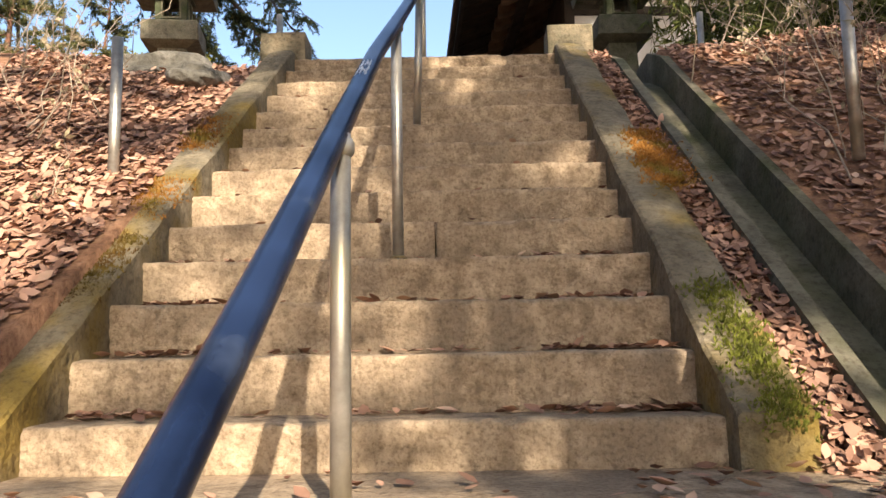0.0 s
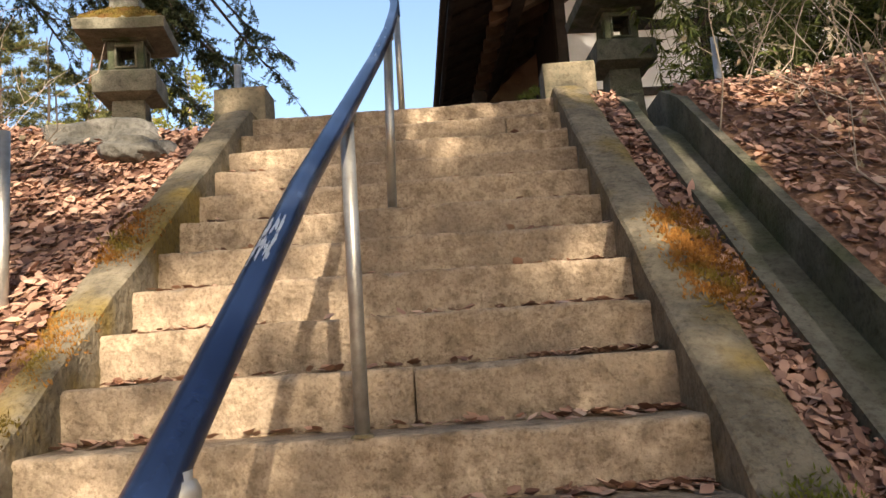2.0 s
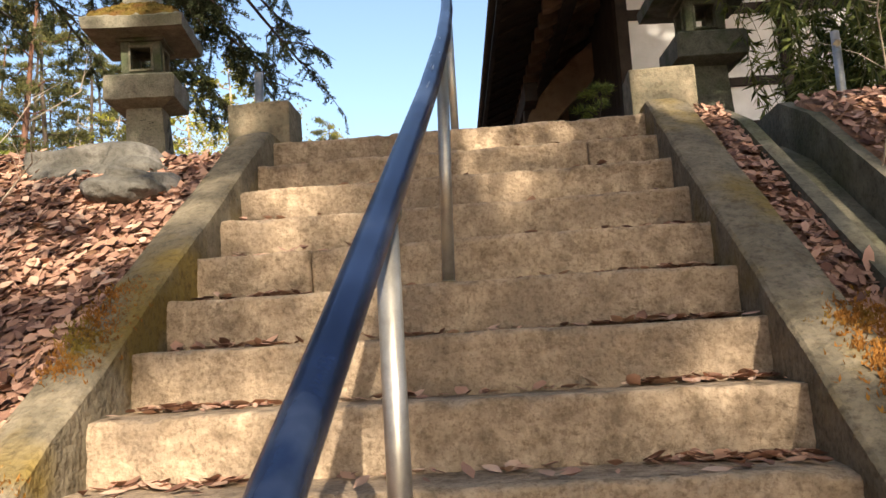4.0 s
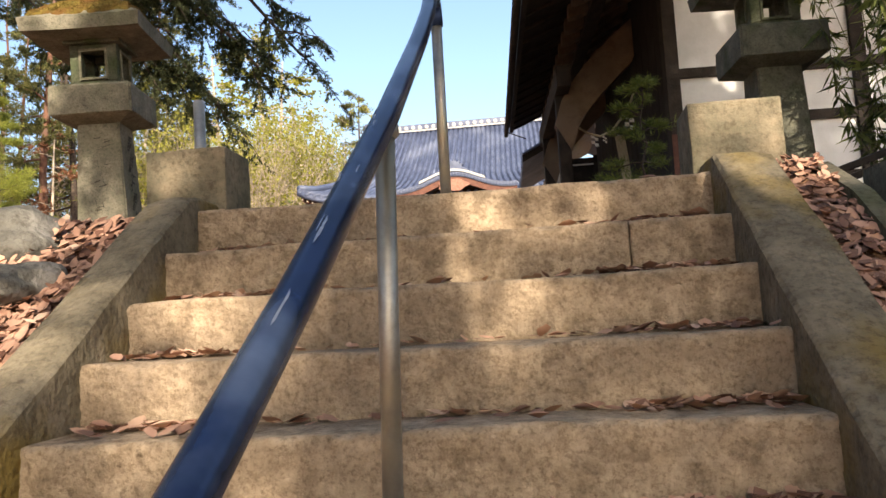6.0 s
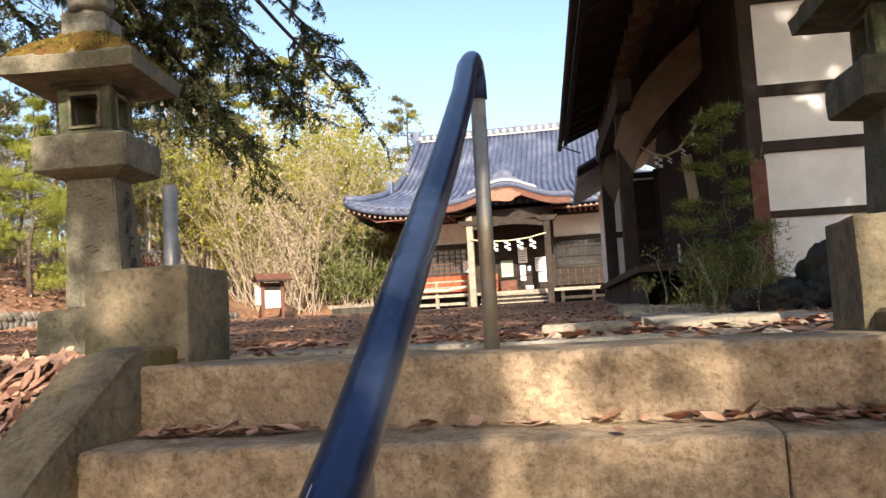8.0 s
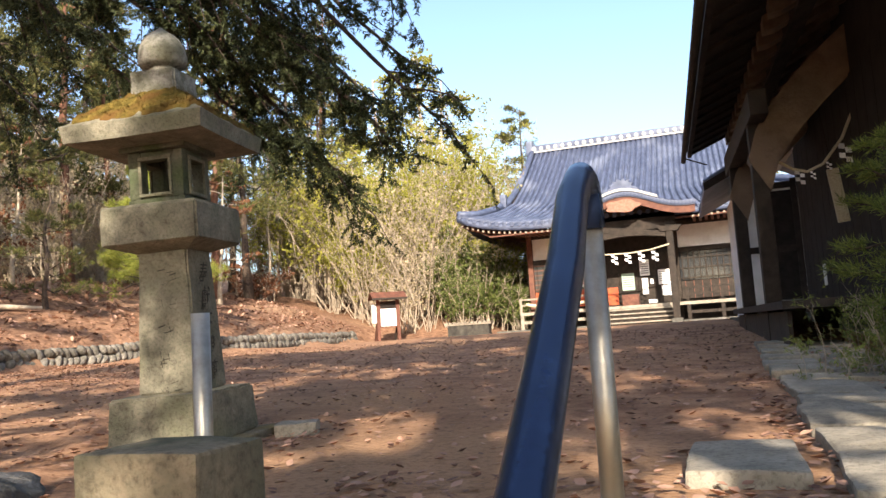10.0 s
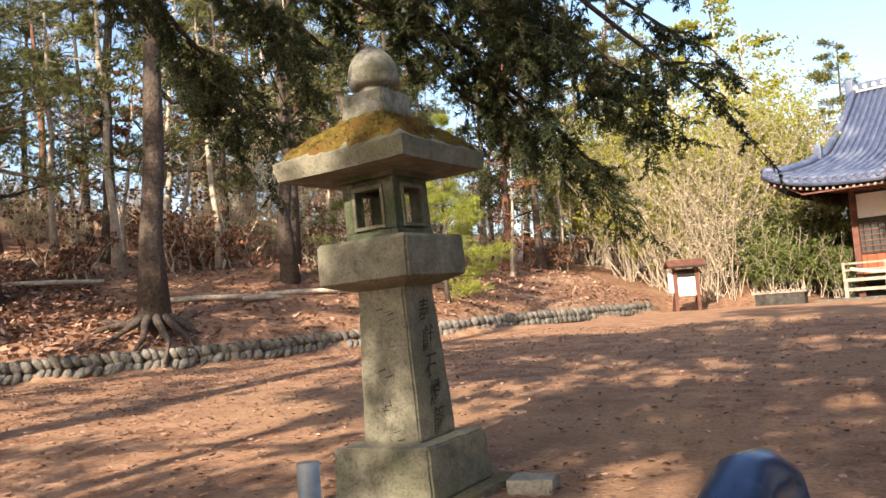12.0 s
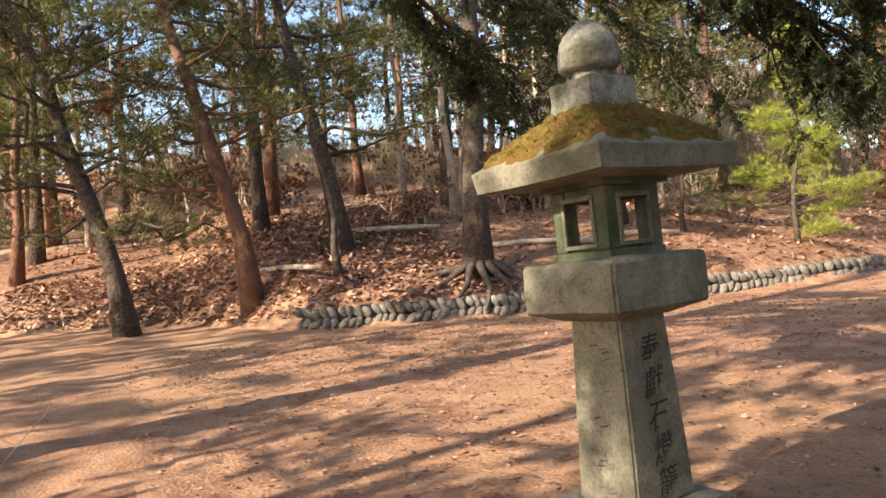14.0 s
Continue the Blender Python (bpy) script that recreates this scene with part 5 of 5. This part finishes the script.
bare = [shrub("bare_shrub", "bare grey many-stemmed shrub with few dry leaves", 24, 6.0, TANLEAF, 31, 5, "bare shrubs on the slope", on_ground(-13.0, 35.0)),
        shrub("bare_shrub", "bare grey many-stemmed shrub with few dry leaves", 20, 7.2, TANLEAF, 32, 6, "bare shrubs on the slope", on_ground(-15.5, 36.5)),
        shrub("golden_shrub", "tall shrub with sparse golden-green leaves", 20, 8.0, GOLDLEAF, 33, 16, "golden shrubs on the slope", on_ground(-12.5, 39.0), blade=(0.12, 0.04)),
        shrub("green_thicket", "dense low thicket of green bamboo grass", 26, 3.2, BAMBOO, 34, 7, "green thickets by the shrine", on_ground(-9.9, 36.0), blade=(0.2, 0.03))]
rr = random.Random(17)
for _ in range(80):
    x, y = rr.uniform(-25, -9.5), rr.uniform(34.3, 47)
    if y < 34.6 + max(0.0, -12.6 - x) * 0.55:
        continue
    w = rr.random()
    src = bare[3] if x > -11.5 and y < 39 else bare[2] if (w < 0.55 and y > 36) else bare[0] if w < 0.7 else bare[1]
    copy_thing(src, on_ground(x, y, rr.uniform(0, 360), rr.uniform(0.75, 1.15)))
for _ in range(34):
    y = rr.uniform(22, 36)
    x = wall_x(y) - rr.uniform(8.5, 18)
    copy_thing(bare[0 if rr.random() < 0.6 else 1], on_ground(x, y, rr.uniform(0, 360), rr.uniform(0.5, 1.0)))
for x, y, s in ((-10.0, 37.5, 1.0), (-9.0, 39.0, 1.0), (-8.6, 36.5, 0.8), (-10.8, 35.4, 0.8)):
    copy_thing(bare[3], on_ground(x, y, x * 50, s))
gold = pine("golden_tree", "tall tree with yellow-green autumn foliage", 12, 0.2, (0.5, 0.2), 0.25, 26, 3.4, 40, GOLDLEAF, GREYBARK, 41, "golden trees", blade=(0.13, 0.045), k=12, m=on_ground(-14.5, 44.0))
for x, y, s in ((-18.5, 46, 1.1), (-23, 47, 1.1), (-17, 50, 1.25), (-21, 41, 0.9)):
    copy_thing(gold, on_ground(x, y, x * 31, s))
pine("pine_tree", "distant dark pine beyond the shrine roof", 13, 0.2, (0.3, 0.2), 0.22, 30, 2.8, 60, PINE, BARK, 43, blade=(0.3, 0.02), k=8, m=on_ground(-11.6, 52.0, 0, 0.85))
copy_thing(bare[2], on_ground(3.4, 38.0, 20, 0.9))
copy_thing(bare[3], on_ground(2.8, 36.0, 20, 0.9))

for _ in range(36):
    x, y = rr.uniform(-40, -18.0), rr.uniform(-4, 30)
    if wall_x(y) - x < 4.0:
        continue
    if x < -29:
        copy_thing(bare[0 if rr.random() < 0.5 else 1], on_ground(x, y, rr.uniform(0, 360), rr.uniform(0.35, 0.6)))

# undergrowth on the hill
low = shrub("undergrowth", "low rusty undergrowth among the trunks", 14, 1.3, RUSTLEAF, 51, 4, "undergrowth in the wood", on_ground(-20, 12), 0.5)
low2 = shrub("undergrowth", "low bare twiggy undergrowth among the trunks", 18, 1.8, TANLEAF, 52, 2, "undergrowth in the wood", on_ground(-22.5, 18), 0.4, thick=0.01)
for _ in range(120):
    x, y = rr.uniform(-42, -18.5), rr.uniform(-2, 36)
    if wall_x(y) - x < 4.5:
        continue
    if x > -31 and rr.random() < 0.85:
        continue
    copy_thing(low if rr.random() < 0.75 else low2, on_ground(x, y, rr.uniform(0, 360), rr.uniform(0.6, 1.6)))

# ---- drooping evergreen limbs over the court ----
rng = np.random.default_rng(77)
fir = thing("evergreen_tree", "dark evergreen with long drooping limbs over the court", "tree")
fir_base = np.array([-7.4, 2.0, ground_z(-7.4, 2.0)])
woods = [tube([fir_base + (0, 0, -0.3), fir_base + (0.1, 0, 3), fir_base + (0.1, 0.2, 7), fir_base + (0.3, 0.2, 14)], [0.36, 0.27, 0.22, 0.06], 10)]
pts, dirs = [], []
# limb tips in three sprays: over the court, beside the lantern, and high above the stairs' head
ends = [(-2.3, 9.4, 5.35), (-2.7, 9.6, 5.05), (-2.5, 9.3, 5.9), (-3.4, 9.6, 4.85), (-3.3, 9.1, 6.0), (-2.6, 9.5, 6.6), (-3.9, 9.2, 5.3), (-3.7, 8.7, 6.3), (-4.1, 9.0, 5.7), (-4.9, 8.6, 5.6),
        (-3.0, 8.6, 7.1), (-4.4, 6.9, 5.75), (-5.1, 7.1, 5.4), (-5.9, 7.4, 5.6), (-4.8, 7.8, 6.3), (-3.6, 7.4, 6.7), (-2.4, 8.6, 7.8), (-3.2, 7.4, 7.6), (-4.4, 9.8, 6.2), (-3.0, 10.0, 5.6)]
for e in ends:
    z0 = rng.uniform(8.0, 10.0) if e[2] < 6 else rng.uniform(9.0, 12.0)
    a = np.array([fir_base[0] + 0.1, fir_base[1] + 0.1, z0])
    c = curve_pts(a, e, 0.75, 14, rng, 0.06)
    woods.append(tube(c, [0.075 * (1 - 0.9 * q / 13) + 0.006 for q in range(14)], 6, False))
    d0 = unit((np.array(e) - a)[None])[0]
    for _ in range(36):
        f = 1.0 - 0.5 * rng.uniform(0, 1) ** 1.3
        b0 = np.array([np.interp(f, np.linspace(0, 1, 14), c[:, ax]) for ax in range(3)])
        side = unit(np.cross(d0, (0, 0, 1))[None])[0] * rng.choice([-1, 1])
        ln = rng.uniform(0.3, 0.95)
        e0 = b0 + (side * rng.uniform(0.1, 0.8) + d0 * rng.uniform(0.15, 0.6) + (0, 0, -rng.uniform(0.1, 0.85))) * ln
        woods.append(tube(curve_pts(b0, e0, 0.06, 4, rng, 0.02), [0.011, 0.008, 0.006, 0.003], 4, False))
        for _ in range(8):
            s = rng.uniform(0.15, 1)
            b1 = b0 + (e0 - b0) * s
            e1 = b1 + unit(rng.normal(0, 1, (1, 3)))[0] * (0.16, 0.16, 0.10) + (e0 - b0) * 0.14 - (0, 0, 0.05)
            q = np.linspace(0, 1.0, 8)[:, None]
            pts.extend(b1 + (e1 - b1) * q)
            dirs.extend([e1 - b1] * 8)
part("trunk", joined(woods), BARK, fir, smooth=True)
dirs = unit(np.array(dirs))
tri_object("crown", blades(pts, dirs, 7, 0.052, 0.0062, 0.85, rng), FIR, fir)

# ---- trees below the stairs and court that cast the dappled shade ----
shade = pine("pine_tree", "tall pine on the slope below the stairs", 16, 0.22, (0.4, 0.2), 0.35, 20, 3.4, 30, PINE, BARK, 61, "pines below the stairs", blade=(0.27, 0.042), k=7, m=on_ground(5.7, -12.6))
high = pine("pine_tree", "tall pine with dense high crown below the court", 18, 0.24, (0.3, 0.3), 0.50, 22, 3.4, 46, PINE, BARK, 62, "pines below the stairs", blade=(0.28, 0.046), k=7, m=on_ground(4.9, -15.6, 0, 1.15))
for x, y, s in ((7.5, -15.5, 1.0), (-4.5, -12.0, 1.1), (-8.0, -9.5, 1.05), (-12.0, -10.5, 1.15), (-16.0, -8.5, 1.1), (12, -6, 1.1), (-2.5, -20, 1.3), (-9.0, -18.5, 1.3), (5.3, -9.4, 0.9)):
    copy_thing(shade, on_ground(x, y, x * 77, s))
for x, y, s in ((-8.4, -7.0, 0.9), (-11.5, -5.5, 0.9), (-14.5, -12, 1.1), (-18.5, -4.5, 0.9), (5.4, 0.6, 0.55), (8.0, 3.2, 0.6), (6.6, -2.5, 0.7), (10.5, -1.0, 0.8), (5.2, -3.2, 0.78), (3.0, -3.4, 1.0), (4.2, -4.4, 0.95), (8.4, -3.6, 0.95), (2.0, -3.9, 1.1), (-2.4, -3.8, 0.78), (6.3, -5.2, 0.85), (7.3, -6.6, 0.9), (6.1, -0.4, 0.75), (7.1, 1.0, 0.7)):
    copy_thing(high, on_ground(x, y, x * 53, s))

# ---- bamboo grass, sapling, twigs near the stairs ----
rng = np.random.default_rng(5)
bam = thing("bamboo_thicket", "dense thicket of thin bamboo grass in shade", "bamboo")
lists, pts, dirs = [], [], []
for _ in range(430):
    x, y = 2.75 + 3.4 * rng.uniform(0, 1) ** 0.75, rng.uniform(4.9, 7.2)
    z = ground_z(x, y)
    h = rng.uniform(1.2, 2.7)
    az = rng.uniform(0, 6.28)
    e = (x + math.cos(az) * h * 0.28 - 0.1, y + math.sin(az) * h * 0.25 - 0.2, z + h)
    c = curve_pts((x, y, z - 0.05), e, 0.0, 5, rng, 0.03)
    lists.append(tube(c, [0.006, 0.005, 0.004, 0.003, 0.002], 4, False))
    for _ in range(30):
        f = rng.uniform(0.15, 1)
        pts.append([np.interp(f, np.linspace(0, 1, 5), c[:, ax]) for ax in range(3)])
        dirs.append((rng.normal(0, 0.7), rng.normal(0, 0.7), -0.35))
part("culm", joined(lists), surface("green_culm", (0.07, 0.075, 0.03), (0.19, 0.18, 0.08), None, 8, 1, 0.6, 0.0), bam, smooth=True)
tri_object("foliage", blades(pts, dirs, 3, 0.18, 0.012, 0.5, rng, 0.25), BAMBOO, bam)
sap = pine("pine_sapling", "small green pine sapling by the dark porch", 1.85, 0.022, (0.03, 0.0), 0.12, 26, 0.52, 30, FRESH, BARK, 71, blade=(0.10, 0.0035), k=9, m=pose(1.45, 9.0, 2.72))
shrub("small_bush", "small yellow-green bush at the foot of the pine sapling", 40, 0.7, FRESH, 72, 9, "", pose(1.45, 8.75, 2.70), 0.28, blade=(0.05, 0.004), thick=0.004)
for i, (x, y) in enumerate(((-2.3, 0.6), (-2.6, 1.6), (-3.2, 2.4), (-1.9, -0.2), (2.5, 2.6), (2.6, 3.6), (-2.0, 0.9), (-2.4, 0.1), (-2.9, 1.1), (-3.4, 0.5), (-2.2, 1.9), (-3.0, 3.0), (-3.8, 1.8), (-2.6, 2.8), (2.3, 1.4), (2.9, 2.0))):
    shrub("dry_twigs", "bare dry twigs rising from the leaf litter", 7, 0.75 + 0.25 * (i % 3), TANLEAF, 80 + i, 0 if i % 2 else 1, "dry twigs on the bank", on_ground(x, y), 0.7, blade=(0.05, 0.012), thick=0.0035)

# ---- fallen leaves ----
BASE = np.array([(0, -0.55, 0.10), (0.22, -0.28, 0.13), (0.30, 0.10, 0.16), (0.03, 0.55, 0.12), (-0.30, 0.06, 0.16), (-0.24, -0.26, 0.13), (0, 0.0, -0.02)])
TRI = np.array([(6, 0, 1), (6, 1, 2), (6, 2, 3), (6, 3, 4), (6, 4, 5), (6, 5, 0)])


def leaf_mesh(name, places, sizes, material, label, seed, tilt=0.35, slope=0.0):
    rng = np.random.default_rng(seed)
    places = np.asarray(places, float)
    n = len(places)
    curl = rng.uniform(-0.6, 1.7, (n, 1))
    v = np.repeat(BASE[None], n, 0).copy()
    v[:, :, 2] *= curl
    v[:, :, 0] *= rng.uniform(0.75, 1.3, (n, 1))
    v *= np.asarray(sizes)[:, None, None]
    az, ta, tb = rng.uniform(0, 6.283, n), rng.normal(0, tilt, n), rng.normal(0, tilt, n)
    x, y, z = v[:, :, 0], v[:, :, 1], v[:, :, 2]
    z2 = z + x * np.tan(np.clip(ta, -0.9, 0.9))[:, None] + y * np.tan(np.clip(tb, -0.9, 0.9))[:, None]
    low = z2.min(1, keepdims=True)
    c, s = np.cos(az)[:, None], np.sin(az)[:, None]
    ry = x * s + y * c
    out = np.stack([x * c - y * s, ry, z2 - low * 0.75 + slope * ry], -1) + places[:, None]
    tris = (np.arange(n)[:, None, None] * 7 + TRI[None]).reshape(-1, 3)
    ob = tri_object(name, out.reshape(-1, 3), material, tris=tris)
    return tagged(ob, label, "fallen leaves", kind="stuff")


rng = np.random.default_rng(8)


def scatter(n, x0, x1, y0, y1, keep=None):
    out = []
    while len(out) < n:
        x, y = rng.uniform(x0, x1), rng.uniform(y0, y1)
        if keep is None or keep(x, y):
            out.append((x, y, ground_z(x, y) + rng.uniform(0.0, 0.03)))
    return out


def not_stairs(x, y):
    return abs(x) > 1.19 and not 1.41 < x < 1.83


left = scatter(46000, -6.5, -1.12, -2.5, 4.4, lambda x, y: not_stairs(x, y) and (x > -3.0 or y < 2.2 + 0.4 * rng.random()) and rng.random() < 1.25 - 0.13 * abs(x))
right = scatter(22000, 1.21, 6.0, -2.5, 4.6, lambda x, y: not_stairs(x, y) and rng.random() < 1.3 - 0.15 * x)
strip = scatter(2400, 1.20, 1.43, -1.0, 4.0)
strip = [(x, y, z + rng.uniform(0, 0.03)) for x, y, z in strip]
for nm, pl, sd in (("leaf_carpet", left, 1), ("leaf_carpet", right, 2), ("leaf_carpet", strip, 3)):
    leaf_mesh(nm, pl, rng.uniform(0.024, 0.064 if sd < 3 else 0.054, len(pl)), LEAF, "thick carpet of dry brown leaves on the bank", sd, 0.26, 0.6)
pale = scatter(1500, -5.5, -1.15, -1.5, 4.2, not_stairs) + scatter(700, 1.93, 4.5, -1.5, 4.3)
leaf_mesh("pale_leaves", [(x, y, z + 0.03) for x, y, z in pale], rng.uniform(0.04, 0.07, len(pale)), LEAF_PALE, "pale curled dry leaves lying on the bank", 4, 0.2, 0.62)
court = scatter(15000, -13, 3.5, 4.3, 20) + scatter(7000, -14, -4.5, 5.0, 16, lambda x, y: rng.random() < 0.15 + 0.85 * smooth(-6, -12, x)) + scatter(2600, 0.3, 2.9, 4.4, 9.5) + scatter(500, -1.3, 1.3, 4.15, 5.2) + scatter(350, -3.6, -2.0, 5.6, 7.2)
leaf_mesh("court_leaves", court, rng.uniform(0.02, 0.065, len(court)), LEAF, "scattered dry brown leaves on the earth court", 5, 0.16)
hill = scatter(11000, -24, -13.5, -1, 12, lambda x, y: wall_x(y) - x > 0.1) + scatter(12000, -30, -13.0, 2, 34, lambda x, y: wall_x(y) - x > 0.2)
leaf_mesh("hill_leaves", hill, rng.uniform(0.06, 0.15, len(hill)), LEAF, "brown leaf litter over the wooded slope", 6)
treads = []
for k in range(14):
    y0, z = (13 - k) * TREAD, (14 - k) * RISE
    for _ in range(230 if k else 20):
        side = rng.random()
        x = rng.uniform(0.55, 0.98) if side < 0.42 else rng.uniform(-0.98, -0.55) if side < 0.72 else rng.uniform(-0.9, 0.9)
        treads.append((x, y0 + TREAD - abs(rng.normal(0, 0.035)) - 0.02 if rng.random() < 0.85 else y0 + rng.uniform(0.05, 0.25), z + 0.008))
for _ in range(120):
    treads.append((rng.uniform(-1.2, 1.6) if rng.random() < 0.4 else rng.uniform(0.7, 1.6), rng.uniform(-0.6, -0.03), 0.06))
leaf_mesh("step_leaves", treads[::2] + treads[1::4], rng.uniform(0.022, 0.066, len(treads[::2] + treads[1::4])), LEAF, "dry leaves gathered at the back of the steps", 7, 0.2)
leaf_mesh("step_leaves", treads[3::4], rng.uniform(0.03, 0.075, len(treads[3::4])), LEAF_PALE, "paler curled leaves lying along the steps", 9, 0.2)

# orange dry moss and moss tufts on the side walls
for x0, x1, y0, y1, zo, mt, n, nm in ((1.08, 1.34, 1.35, 1.75, 0.085, ORANGE, 1500, "orange_moss"), (-1.25, -1.02, 1.85, 2.15, 0.075, ORANGE, 900, "orange_moss"), (-1.25, -1.0, 1.1, 1.35, 0.075, ORANGE, 700, "orange_moss"), (-1.22, -1.0, 0.55, 0.85, 0.075, MOSS, 700, "yellow_moss"), (1.02, 1.22, 0.0, 0.4, 0.085, surface("green_moss", (0.06, 0.07, 0.012), (0.20, 0.21, 0.03), None, 20, 5, 1.0, 0.5, 80), 1100, "green_moss")):
    cx, cy = (x0 + x1) / 2, (y0 + y1) / 2
    ps = np.stack([rng.normal(cx, (x1 - x0) / 4.5, n) , cy + (y1 - y0) * rng.choice([-0.7, -0.35, -0.1, 0.2, 0.55], n) + rng.normal(0, (y1 - y0) / 9, n)], 1)
    ps = [(x, y, 0.19 + 0.681 * y + zo + 0.0) for x, y in ps]
    ob = tri_object(nm, blades(ps, [(0, -0.2, 1)] * n, 3, 0.022, 0.003, 0.6, rng), mt)
    tagged(ob, "patch of dry moss and needles on the side wall", "moss", kind="stuff")

# ---- low cobble walls along the court ----
cob = thing("wall_cobble", "low retaining wall of rounded grey cobbles", "wall", kind="structure")
meshes = []
for i in range(5):
    bm = bmesh.new()
    bmesh.ops.create_icosphere(bm, subdivisions=2, radius=1)
    for v in bm.verts:
        v.co *= 1 + 0.18 * noise.noise(v.co * 1.5 + Vector((i * 5, 0, 0)))
    me = bpy.data.meshes.new("cobble")
    bm.to_mesh(me)
    bm.free()
    me.materials.append(COBBLE)
    me.polygons.foreach_set("use_smooth", [True] * len(me.polygons))
    meshes.append(me)
rr = random.Random(9)
ycur, count = 7.75, 0
while ycur < 31.5:
    x = wall_x(ycur)
    slope = math.hypot(wall_x(ycur + 0.1) - x, 0.1) / 0.1
    size = rr.uniform(0.085, 0.12) * (1 if ycur < 18 else 1.5)
    for course in range(2):
        o = new("cobble", meshes[rr.randrange(5)])
        o.parent = cob
        lean = (38 if course else -38) + rr.uniform(-14, 14)
        o.matrix_basis = pose(x + 0.05 - 0.04 * course + rr.uniform(-0.03, 0.03), ycur + rr.uniform(-0.03, 0.03), plaza(x, ycur) + 0.10 + 0.20 * course + rr.uniform(-0.03, 0.03), lean, rr.uniform(-15, 15), rr.uniform(-15, 15)) @ Matrix.Diagonal((0.12, size * 0.85, 0.15 * rr.uniform(0.8, 1.2), 1))
        count += 1
    ycur += size * 1.65 / slope
part("wall_core", joined([([(wall_x(y), y, plaza(wall_x(y), y) - 0.1), (wall_x(y), y, plaza(wall_x(y), y) + 0.4), (wall_x(y + 0.5), y + 0.5, plaza(wall_x(y + 0.5), y + 0.5) + 0.4), (wall_x(y + 0.5), y + 0.5, plaza(wall_x(y + 0.5), y + 0.5) - 0.1)], [(0, 1, 2, 3)]) for y in np.arange(7.9, 31.4, 0.5)]), DARKROCK, cob)
# fallen logs on the slope
for i, (x, y, ln, turn) in enumerate(((-16.4, 13.9, 2.6, 75), (-15.9, 16.2, 2.2, 60), (-17.5, 8.0, 2.4, 20), (-19.5, 11.0, 3.0, 50), (-16.0, 15.0, 1.4, 95))):
    lg = part("fallen_log", tube([(-ln / 2, 0, 0), (-ln / 6, 0.06, 0.03), (ln / 6, -0.03, 0.02), (ln / 2, 0.04, -0.02)], [0.07, 0.075, 0.065, 0.05], 8), GREYBARK, smooth=True)
    lg.matrix_basis = pose(x, y, ground_z(x, y) + 0.07, 0, 0, turn)
    tagged(lg, "weathered grey log lying on the leaf litter", "log", "fallen logs")
